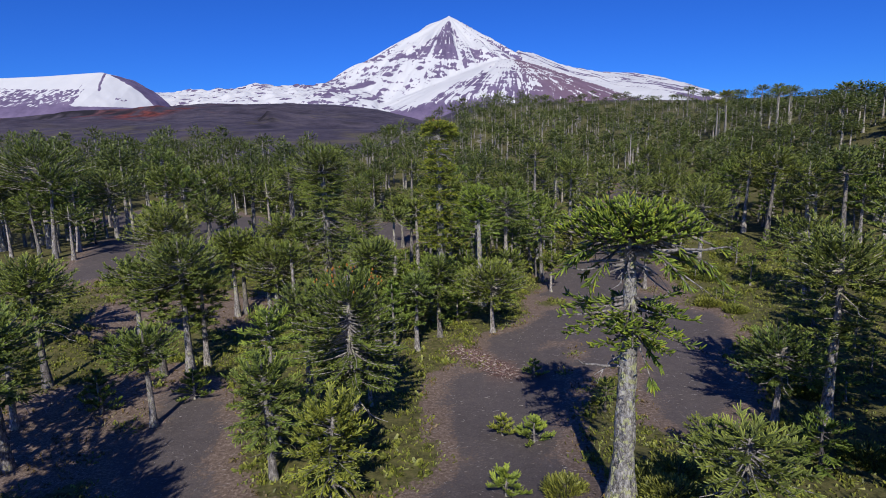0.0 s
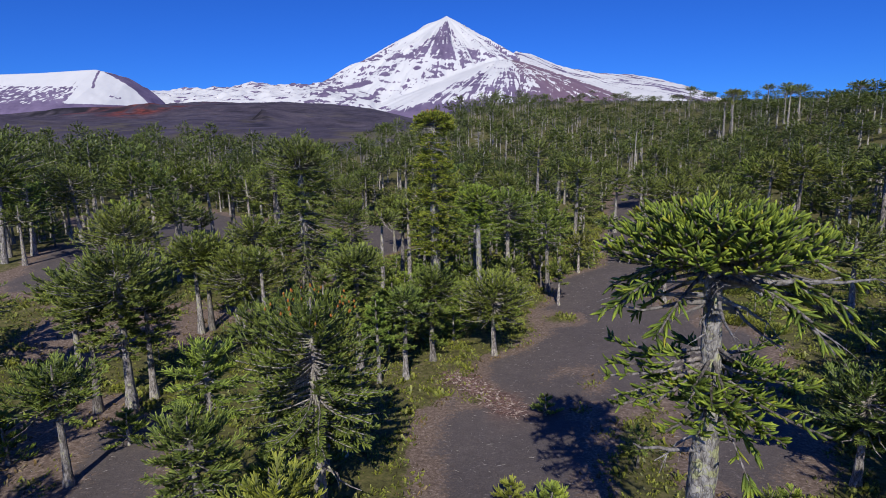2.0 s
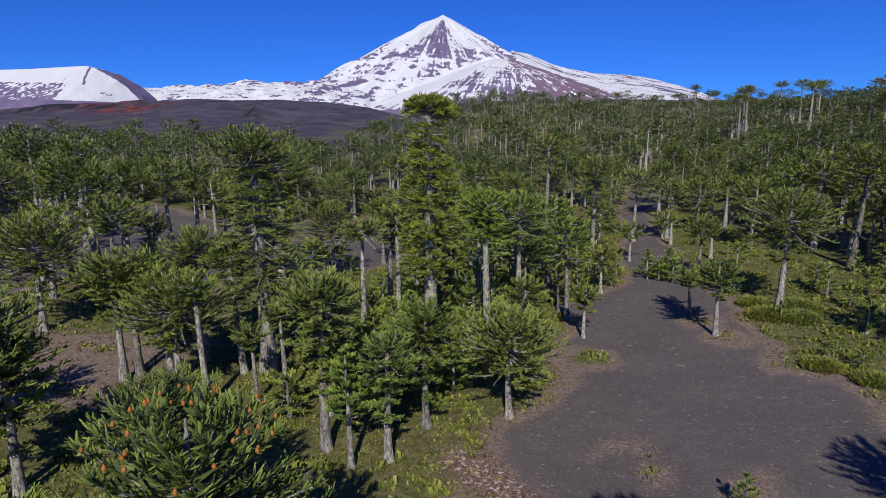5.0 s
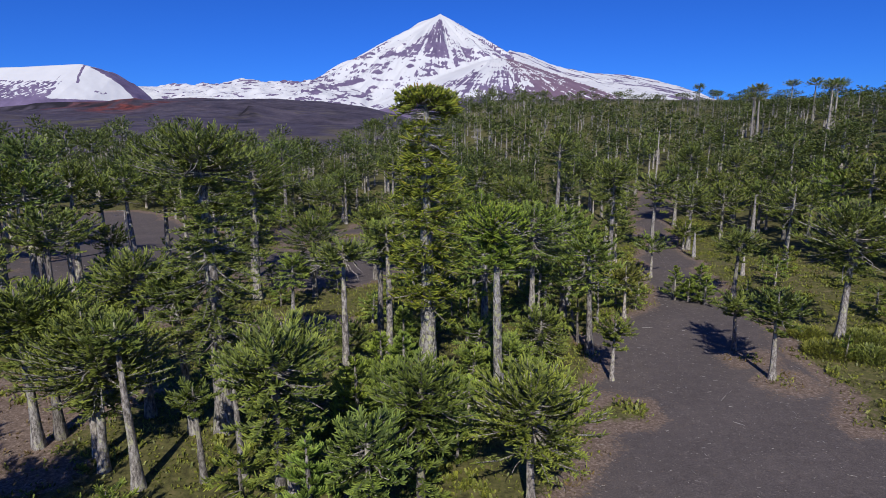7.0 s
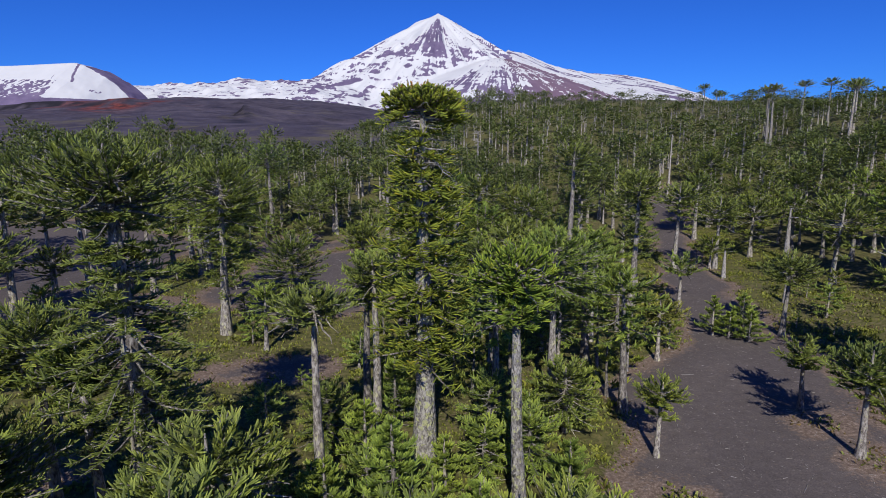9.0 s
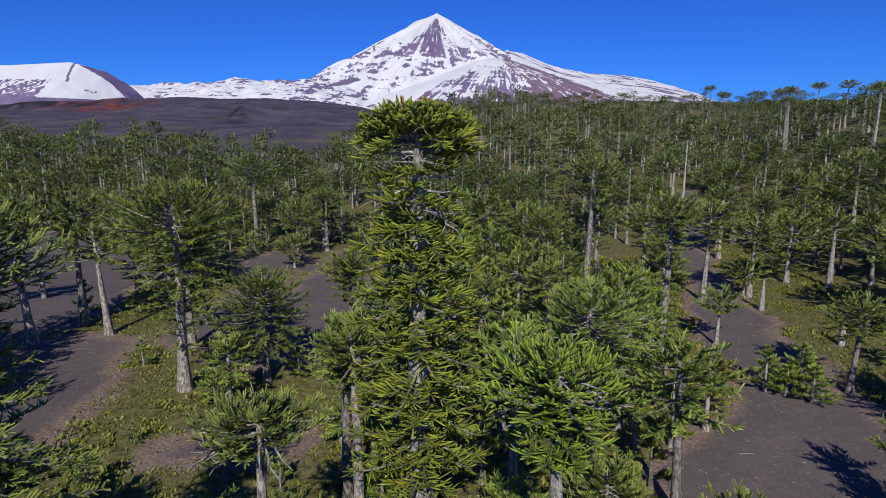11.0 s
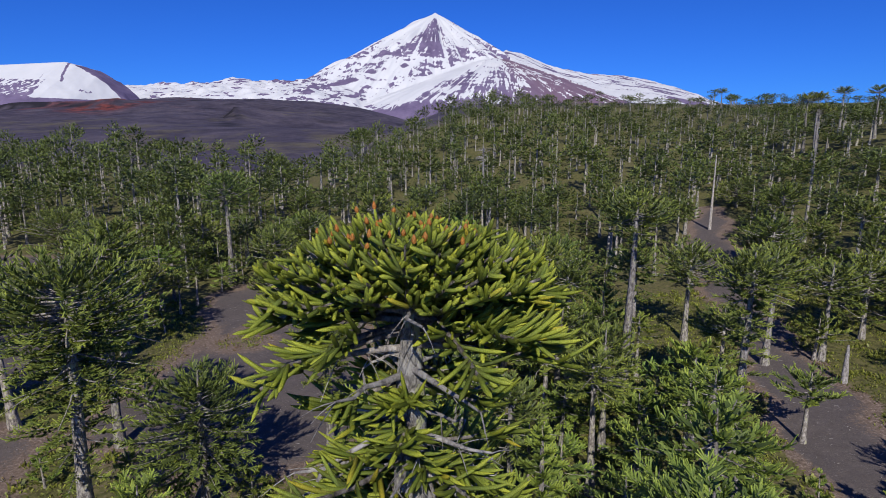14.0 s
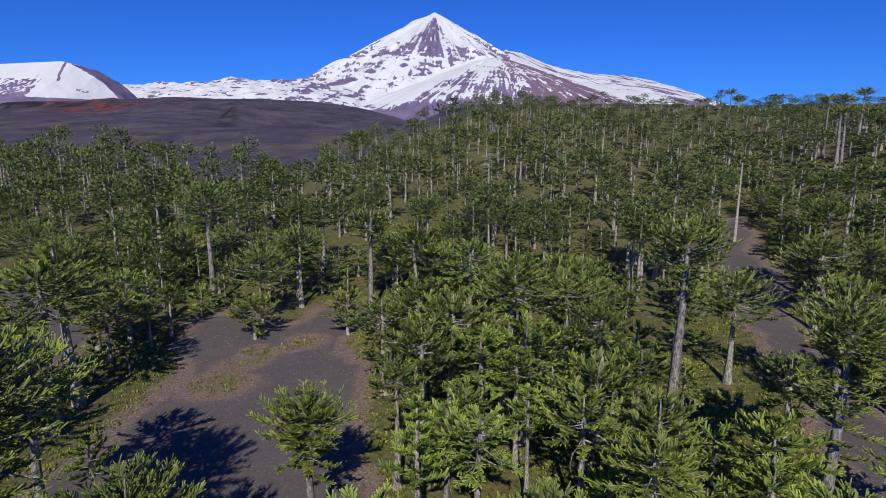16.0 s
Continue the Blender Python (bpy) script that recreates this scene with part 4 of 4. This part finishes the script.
plant("sapling", 34.1, 117.8, 3.5, 2.2, 0.2)
plant("sapling", 35.7, 116.1, 4.1, 2.3, 0.2)
plant("bushy", -20.8, 115.0, 8.1, 2.4, 3.1)
plant("umbrella", -26.6, 193.5, 15.3, 4.3, 8.1)
plant("bushy", 9.5, 101.5, 16.7, 4.4, 9.2)
plant("bushy", -19.3, 122.0, 12.9, 4.8, 2.3)
plant("umbrella", -27.0, 119.5, 22.0, 5.7, 5.5)
plant("bushy", 14.4, 132.0, 12.6, 3.6, 3.6)
plant("umbrella", 33.9, 132.0, 7.9, 2.9, 4.6)
plant("sapling", 32.6, 118.9, 5.1, 2.0, 0.5)
plant("sapling", 35.9, 118.6, 5.3, 2.2, 1.1)
plant("umbrella", 31.4, 143.2, 10.6, 3.6, 1.6)
plant("umbrella", 26.6, 131.0, 19.8, 3.5, 8.8)
plant("umbrella", 40.4, 150.0, 16.1, 4.2, 9.3)
plant("umbrella", 47.6, 150.0, 13.5, 4.3, 7.1)
plant("bushy", 4.1, 120.0, 12.9, 3.1, 6.2)
plant("bushy", 17.3, 118.0, 14.3, 2.5, 9.4)
plant("conical", 4.9, 112.0, 13.8, 2.2, 6.8)
plant("bushy", -7.3, 101.0, 15.2, 2.3, 9.7)
plant("umbrella", 34.4, 160.0, 15.0, 4.8, 9.2)
plant("umbrella", -11.7, 133.0, 12.9, 3.4, 6.1)
plant("conical", -3.4, 131.0, 13.3, 2.4, 6.5)
plant("sapling", -33.3, 140.7, 4.2, 2.8, 0.2)
plant("umbrella", -47.2, 168.2, 10.6, 4.6, 2.6)
plant("umbrella", -30.3, 178.0, 7.6, 3.7, 0.8)
plant("umbrella", -31.2, 185.0, 13.5, 5.3, 6.6)
plant("umbrella", -28.3, 198.1, 14.1, 5.2, 3.3)
plant("umbrella", -16.2, 179.9, 7.7, 3.5, 0.6)
plant("umbrella", -8.5, 158.5, 12.7, 4.0, 4.2)
plant("umbrella", -0.7, 149.8, 15.7, 4.9, 4.6)
plant("bushy", 2.5, 170.0, 17.4, 4.6, 9.4)
plant("umbrella", 13.5, 157.6, 16.0, 4.2, 8.3)
plant("umbrella", 20.2, 144.0, 24.0, 3.8, 18.6)
plant("umbrella", 23.9, 152.0, 16.6, 3.6, 9.1)
plant("conical", 5.6, 137.5, 10.8, 2.3, 6.8)
plant("bushy", 11.5, 125.0, 12.9, 2.9, 8.3)
plant("umbrella", 54.9, 175.0, 15.0, 4.5, 9.9)
plant("umbrella", -43.5, 196.0, 23.2, 5.5, 15.6)
plant("umbrella", -97.2, 225.6, 11.4, 7.9, 2.7)
plant("umbrella", -81.0, 214.5, 10.1, 4.8, 5.2)
plant("umbrella", -54.4, 209.6, 12.0, 4.6, 3.6)
plant("bushy", -42.5, 150.0, 18.0, 5.4, 10.2)
plant("bushy", -31.5, 132.0, 16.3, 4.4, 9.4)
plant("umbrella", 84.8, 243.6, 9.1, 6.0, 0.5)
plant("umbrella", -24.0, 19.0, 16.0, 4.5, 6.0, "plain")
plant("umbrella", -30.0, 25.0, 17.0, 5.0, 5.0, "plain")
plant("bushy", -19.0, 12.0, 15.0, 4.5, 3.0, "plain")
plant("umbrella", -37.0, 30.0, 17.0, 5.0, 5.0, "plain")
plant("umbrella", 25.0, 12.0, 16.0, 5.0, 6.0, "plain")
plant("umbrella", 33.0, 22.0, 17.0, 5.0, 5.0, "plain")
plant("umbrella", 41.0, 36.0, 16.0, 5.0, 5.0, "plain")
plant("umbrella", 29.0, 27.0, 18.0, 4.6, 6.0, "plain")
plant("umbrella", 34.0, 35.0, 18.0, 4.8, 5.0, "plain")
plant("umbrella", 38.0, 43.0, 18.5, 4.8, 5.0, "plain")
plant("umbrella", 44.0, 52.0, 18.0, 5.0, 5.0, "plain")
plant("umbrella", 49.0, 62.0, 18.0, 5.0, 6.0, "plain")
# six trees added to shade the ground on the left, mostly out of view
plant("umbrella", -34.0, 41.0, 13.5, 3.6, 6.5)
plant("bushy", -38.5, 47.5, 9.0, 3.2, 2.0)
plant("umbrella", -41.5, 56.0, 14.0, 3.8, 7.0)
plant("umbrella", -37.5, 66.5, 12.0, 3.4, 5.5)
plant("umbrella", -27.5, 24.0, 15.0, 4.2, 6.0)
plant("umbrella", -23.0, 20.5, 14.0, 3.6, 6.0)

# young trees crowded round the foot of the tallest one
for n, (x, y, h) in enumerate([(-5.5, 86, 5.2), (-1.2, 84.5, 4.4), (1.6, 82, 5.6), (-3, 79, 4.8), (0.6, 78.5, 4.0), (-6.2, 91, 6.0), (2.4, 90, 5.0), (-8.6, 84, 5.4), (-11, 80.5, 4.6), (6.6, 82.5, 4.2), (8, 87, 5.0), (-0.4, 88.6, 4.6), (3.2, 95.5, 6.2), (-4.6, 98, 6.4), (-12.5, 88, 4.4), (-9.6, 94, 6.0)]):
    plant("conical" if n % 3 else "bushy", x, y, h, 0.42 * h, 0.3, "close")

# the two large trees that the camera passes closest
big = plant("twotier", 9.9, 32.3, 17.75, 4.6, 9.0, "hero")
tagged(big, "old monkey puzzle tree with wide umbrella crown and twisted bare limbs")
tall = plant("tiered", -2.0, 93.4, 28.5, 3.7, 8.0, "hero")
tagged(tall, "very tall monkey puzzle tree with dense tiers and orange cones")

# orange cones on the crown of the broad tree near the start
gen = np.random.default_rng(5)
for _ in range(34):
    c, az = 1 - 0.3 * gen.random(), gen.random() * 6.283
    out = 4.4 * math.sqrt(1 - c * c) ** 0.8 * gen.uniform(0.8, 1.05)
    cone(coned, np.array([out * math.cos(az), out * math.sin(az), 3.4 + 11.2 * (0.5 + 0.49 * c) + 0.1]), gen, 1.5)
tagged(coned, "broad monkey puzzle tree with rounded crown and orange cones")

# trees that stand against the sky on the hill
for x, y, top in [(130.6, 238, 42.3), (156, 237, 43.9), (132.6, 285, 45.3), (142, 306, 46.6), (149, 262, 45), (165, 300, 49), (184.5, 462, 61.5), (121, 551, 52), (172, 330, 51), (118, 262, 40)]:
    g = float(lift(x, y))
    plant("flat", x, y, max(top - g, 9), 4.4, max(top - g, 9) * 0.8, "plain")


# ---------------------------------------------------------------- dead trees
def dead_tree(x, y, h, foot, arms, seed):
    gen = np.random.default_rng(seed)
    ts = np.linspace(0, 1, 9)
    curve = np.zeros((1, 9, 3))
    curve[0, :, 0], curve[0, :, 1] = gen.normal(0, 0.02) * h * ts, gen.normal(0, 0.02) * h * ts
    curve[0, :, 2] = ts * h - 0.3 * (ts == 0)
    v, f = tubes(curve, (foot * (1 - 0.7 * ts) * gen.uniform(0.9, 1.1, 9))[None], 8)
    root = new("dead_tree")
    part("trunk", mesh_of("trunk", v, f, DEADWOOD), root)
    if arms:
        q = np.linspace(0, 1, 6)
        az, ln = gen.random(arms) * 6.283, gen.uniform(0.8, 2.6, arms)
        z0 = h * (1 - gen.random(arms) ** 1.5 * 0.25)
        c = np.zeros((arms, 6, 3))
        c[:, :, 0], c[:, :, 1] = np.cos(az)[:, None] * ln[:, None] * q, np.sin(az)[:, None] * ln[:, None] * q
        c[:, :, 2] = z0[:, None] + ln[:, None] * (0.25 * q - 0.3 * q**2)
        v, f = tubes(c, np.full(arms, 0.07)[:, None] * np.linspace(1, 0.4, 6), 4)
        part("dead_crown", mesh_of("dead_crown", v, f, DEADWOOD), root)
    root.matrix_basis = pose(x, y, float(lift(x, y)))
    PLANTED.append((x, y, 1.0))
    return tagged(root, "bleached dead tree standing bare among the living ones", "tree", "dead standing trees", "thing")


dead_tree(12.3, 250, 21, 0.55, 46, 1)
dead_tree(69, 226, 19, 0.42, 0, 2)
dead_tree(14, 246, 14, 0.4, 3, 3)
dead_tree(46, 143.5, 4.6, 0.42, 0, 4)
dead_tree(47.5, 129, 3.8, 0.4, 0, 5)
dead_tree(60, 150, 9, 0.5, 2, 6)
dead_tree(-62, 150, 8, 0.4, 4, 7)


# ---------------------------------------------------------------- the rest of the forest
gen = np.random.default_rng(21)
TEMPLATES = []
for n, (kind, h, r, cb) in enumerate([("umbrella", 13, 4.0, 9.2), ("umbrella", 15, 4.4, 10.6), ("umbrella", 11, 3.8, 6.8), ("umbrella", 16.5, 4.0, 11.4), ("bushy", 9, 3.0, 3.0), ("bushy", 12, 3.4, 5.5), ("bushy", 5.5, 2.6, 0.5), ("conical", 6, 1.9, 0.6)]):
    TEMPLATES.append((kind, [araucaria_shape(kind, h, r, cb, 900 + n, "far"), araucaria_shape(kind, h, r, cb, 900 + n, "farthest")], araucaria_shape(kind, h, r, cb, 930 + n, "plain"), h, r))


def room(x, y, gap):
    return all((x - a) ** 2 + (y - b) ** 2 > (gap + 0.45 * c) ** 2 for a, b, c in PLANTED)


def wooded(x, y):
    """How likely a tree stands here."""
    if float(sandy(x, y)) > 0.66:
        return 0.0
    edge = float(wood_limit(x, y))
    thin = float(smooth(0.3, 0.5, fbm(x / 26 + 2, y / 26)))
    open_right = 1 - 0.15 * float(smooth(48, 75, x)) * float(smooth(260, 200, y))
    return (0.45 + 0.55 * thin) * float(smooth(30, -30, y - edge)) * open_right


spots, far_spots = [], []
for _ in range(40000):
    y = 100 + 640 * gen.random() ** 1.5
    x = gen.uniform(-1, 1) * (45 + 0.74 * y)
    if gen.random() > wooded(x, y):
        continue
    if y < 190 and abs(x) < 75:
        if (abs(x) < 33 and y < 128 and not (-12 < x < 24 and y > 97 and room(x, y, 1.5))) or (24 < x < 62 and 128 < y < 205) or (33 < x < 62 and y < 129) or (-42 < x < -6 and y < 188) or len(spots) > 180 or not room(x, y, 2.3):
            continue
        spots.append((x, y))
        PLANTED.append((x, y, 2.0))
    elif 40 < x < 80 and 188 < y < 240 and float(sandy(x - 3, y + 8)) > 0.3:
        continue
    elif len(far_spots) < 1900:
        gap = 3.4 + 4.2 * gen.random() ** 1.5
        if all((x - a) ** 2 + (y - b) ** 2 > gap * gap for a, b in far_spots) and (y > 250 or room(x, y, 4)):
            far_spots.append((x, y))

# low bushy trees that fill the gaps of the far slope
low_spots = []
for _ in range(6000):
    y = 185 + 420 * gen.random() ** 1.3
    x = gen.uniform(-1, 1) * (45 + 0.74 * y)
    if len(low_spots) < 520 and gen.random() < wooded(x, y) and not (30 < x < 90 and y < 250 and float(sandy(x, y)) > 0.3):
        low_spots.append((x, y))

models = []
for kind, _, shape, h, r in TEMPLATES:
    trunk, leaf, _, _ = shape
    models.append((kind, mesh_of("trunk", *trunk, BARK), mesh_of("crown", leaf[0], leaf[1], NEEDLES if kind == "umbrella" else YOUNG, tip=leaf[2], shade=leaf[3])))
for x, y in spots:
    young = -12 < x < 26 and y < 128
    kind, a, c = models[int(gen.choice(8, p=[0, 0, 0, 0, 0.15, 0.1, 0.4, 0.35] if young else [0.15, 0.13, 0.14, 0.13, 0.13, 0.12, 0.12, 0.08]))]
    root = new("araucaria_tree")
    part("trunk", a, root), part("crown", c, root)
    s = gen.uniform(0.65, 1.25)
    root.matrix_basis = pose(x, y, float(lift(x, y)) - 0.1, gen.normal(0, 1.5), gen.normal(0, 1.5), gen.uniform(0, 360)) @ Matrix.Diagonal((s, s, s * gen.uniform(0.9, 1.12), 1))
    tagged(root, TREE_LABEL[kind], "tree", "monkey puzzle trees of the forest", "thing")

# young trees that grow up between the old ones
young_spots = []
for _ in range(4000):
    x, y = gen.uniform(-46, 62), gen.uniform(38, 132)
    if len(young_spots) < 100 and float(sandy(x, y)) < 0.42 and all(math.hypot(x - px, y - py) > pr + 1 for px, py, pr in PATCH) and room(x, y, 0.9) and not (-5 < x < 13 and y < 67) and abs(x) < 22 + 0.8 * (y - 14):
        young_spots.append((x, y))
        PLANTED.append((x, y, 1.2))
for x, y in young_spots:
    kind, a, c = models[int(gen.choice([6, 7, 4], p=[0.5, 0.35, 0.15]))]
    root = new("sapling")
    part("trunk", a, root), part("crown", c, root)
    s = gen.uniform(0.35, 0.85) * (0.6 if kind == "bushy" and a is models[4][1] else 1)
    root.matrix_basis = pose(x, y, float(lift(x, y)) - 0.05, gen.normal(0, 2), gen.normal(0, 2), gen.uniform(0, 360)) @ Matrix.Diagonal((s, s, s, 1))
    tagged(root, "young bushy monkey puzzle tree among low shrubs", "sapling", "young monkey puzzle trees between the old ones", "thing")

wood, leaf_all = [], []
for n, (x, y) in enumerate(far_spots + low_spots):
    kind, shape, _, h, r = TEMPLATES[int(gen.choice(8, p=[0.17, 0.16, 0.17, 0.14, 0.12, 0.11, 0.08, 0.05])) if n < len(far_spots) else 6]
    trunk, leaf, _, _ = shape[int(y > 255)]
    s, turn = gen.uniform(0.85, 1.45) * (1 if n < len(far_spots) else 1.15), gen.uniform(0, 6.283)
    m = np.array([[math.cos(turn), -math.sin(turn), 0], [math.sin(turn), math.cos(turn), 0], [0, 0, gen.uniform(0.8, 1.1) * (1 - 0.34 * float(smooth(60, 120, x)) + 0.2 * float(smooth(-60, -140, x)))]]) * s
    at = np.array([x, y, float(lift(x, y)) - 0.1])
    wood.append((trunk[0] @ m.T + at, trunk[1]))
    leaf_all.append((leaf[0] @ m.T + at, leaf[1], leaf[2] * 0.78, np.clip(leaf[3] * 0.4 + gen.uniform(0, 0.36), 0, 0.92)))
v, f, t, s = join(leaf_all)
far_wood = new("far_forest")
part("trunks", mesh_of("trunks", *join(wood), BARK), far_wood)
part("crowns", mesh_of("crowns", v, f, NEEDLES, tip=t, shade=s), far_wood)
tagged(far_wood, "dense monkey puzzle forest covering the slope below the volcano", "forest", kind="stuff")


# ---------------------------------------------------------------- low plants
def tufts(points, size, each, spread, gen):
    n = len(points) * each
    p = np.repeat(points, each, 0) + np.concatenate([gen.normal(0, spread, (n, 2)), np.zeros((n, 1))], 1)
    p[:, 2] = lift(p[:, 0], p[:, 1]) - 0.03
    w = np.stack([gen.normal(0, 0.55, n), gen.normal(0, 0.55, n), gen.uniform(0.5, 1.1, n)], -1)
    w /= np.linalg.norm(w, axis=1, keepdims=True)
    ln = size * gen.uniform(0.5, 1.3, n)
    return sprays(p, w, ln, ln * gen.uniform(0.17, 0.3, n), gen.uniform(-0.3, 0.1, n), gen)


def scattered(count, low, high, gen):
    x, y = gen.uniform(-62, 62, count), 24 + 160 * gen.random(count)
    keep = (lambda s: (s >= low) & (s < high))(sandy(x, y) + (fbm(x / 3, y / 3) - 0.5) * 0.5) & (np.abs(x) < 26 + 0.8 * np.maximum(y - 10, 0))
    return np.stack([x, y, lift(x, y)], -1)[keep]


low = scattered(20000, -1, 0.46, gen)
bushes = low[fbm(low[:, 0] / 5 + 3, low[:, 1] / 5) > 0.52][::3]
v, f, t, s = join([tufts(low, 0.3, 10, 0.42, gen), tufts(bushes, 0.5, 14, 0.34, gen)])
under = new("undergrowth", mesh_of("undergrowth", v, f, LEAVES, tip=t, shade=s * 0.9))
tagged(under, "low olive-green shrubs and herbs covering the forest floor", "undergrowth", kind="stuff")
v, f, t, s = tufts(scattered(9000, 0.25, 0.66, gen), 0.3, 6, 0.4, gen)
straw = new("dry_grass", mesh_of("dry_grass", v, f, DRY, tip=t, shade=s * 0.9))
tagged(straw, "dry straw-coloured grass tufts along the edge of the sand", "grass", kind="stuff")


def shrub(x, y, r, h, seed):
    g = np.random.default_rng(seed)
    n = int(900 * r)
    az, rr, u = g.random(n) * 6.283, r * np.sqrt(g.random(n)), g.random(n)
    p = np.stack([np.cos(az) * rr, np.sin(az) * rr, h * u * np.sqrt(np.clip(1 - (rr / r) ** 2, 0.03, 1)) * 0.75], -1)
    w = np.stack([np.cos(az) * 0.6, np.sin(az) * 0.6, g.uniform(0.3, 1.2, n)], -1) + g.normal(0, 0.3, (n, 3))
    w /= np.linalg.norm(w, axis=1, keepdims=True)
    ln = g.uniform(0.22, 0.5, n)
    v, f, t, s = sprays(p, w, ln, ln * 0.1, g.uniform(-0.2, 0.2, n), g)
    root = new("shrub")
    stems = np.linspace(0, 1, 4)[None, :, None] * (p[:24] + np.array([0, 0, 0.15]))[:, None]
    part("stem", mesh_of("stem", *tubes(stems, np.full((24, 4), 0.018), 3), LIMB), root)
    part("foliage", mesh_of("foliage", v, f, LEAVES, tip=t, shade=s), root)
    root.matrix_basis = pose(x, y, float(lift(x, y)) - 0.03)
    return tagged(root, "low yellow-green leafy shrub growing on the slope", "shrub", "shrubs on the slopes", "thing")


for n, (x, y, r, h) in enumerate([(11.5, 34, 1.8, 1.1), (14.5, 35.5, 2.0, 1.3), (7.0, 34.2, 1.3, 0.9), (17.5, 36.5, 1.7, 1.1), (12.5, 31.5, 1.6, 1.0), (20, 38, 1.5, 1.0),
                                  (40, 97, 2.4, 1.6), (43, 95, 2.2, 1.5), (45, 99, 2.6, 1.7), (41, 102, 2.0, 1.3), (37, 82, 1.8, 1.1), (39, 78, 1.6, 1.0),
                                  (36, 60, 1.8, 1.1), (33, 52, 1.6, 1.0), (30, 40, 1.9, 1.2)]):
    shrub(x, y, r, h, 60 + n)


# twigs and bits of bark on the sand
p = np.concatenate([scattered(3600, 0.45, 3, gen), scattered(17000, 0.3, 0.78, gen), scattered(16000, 0.6, 3, gen)])
az = gen.random(len(p)) * 6.283
ln = 0.07 + 0.38 * gen.random(len(p)) ** 3 * (1 + (gen.random(len(p)) > 0.985) * 2.5)
c = p[:, None] + np.stack([np.cos(az), np.sin(az), 0 * az], -1)[:, None] * (np.linspace(-0.5, 0.5, 2) * ln[:, None])[..., None]
c[:, :, 2] = lift(c[:, :, 0], c[:, :, 1]) + 0.02
v, f = tubes(c, (0.012 + 0.02 * ln)[:, None] * np.array([1, 0.6]), 3)
litter = new("twig_litter", mesh_of("twig_litter", v, f, DEADWOOD))
tagged(litter, "pale dead twigs and bark bits strewn over the sand", "litter", kind="stuff")

# fallen, reddish dead branches in a strip at the edge of the sand
t = gen.random(900)
p = np.stack([0.4 + 5.6 * t + gen.normal(0, 0.75, 900), 67.6 - 8.4 * t + gen.normal(0, 0.75, 900), 0 * t], -1)
az, ln = gen.random(900) * 6.283, gen.uniform(0.25, 1.1, 900)
c = p[:, None] + np.stack([np.cos(az), np.sin(az), 0 * az], -1)[:, None] * (np.linspace(-0.5, 0.5, 3) * ln[:, None])[..., None]
c[:, :, 2] = lift(c[:, :, 0], c[:, :, 1]) + 0.03 + gen.uniform(0, 0.12, (900, 1))
v, f = tubes(c, gen.uniform(0.02, 0.05, (900, 1)) * np.array([1, 0.9, 0.5]), 4)
brush = new("fallen_branches", mesh_of("fallen_branches", v, f, RED_WOOD))
tagged(brush, "reddish-brown fallen dead branches lying on the sand", "branches", kind="stuff")
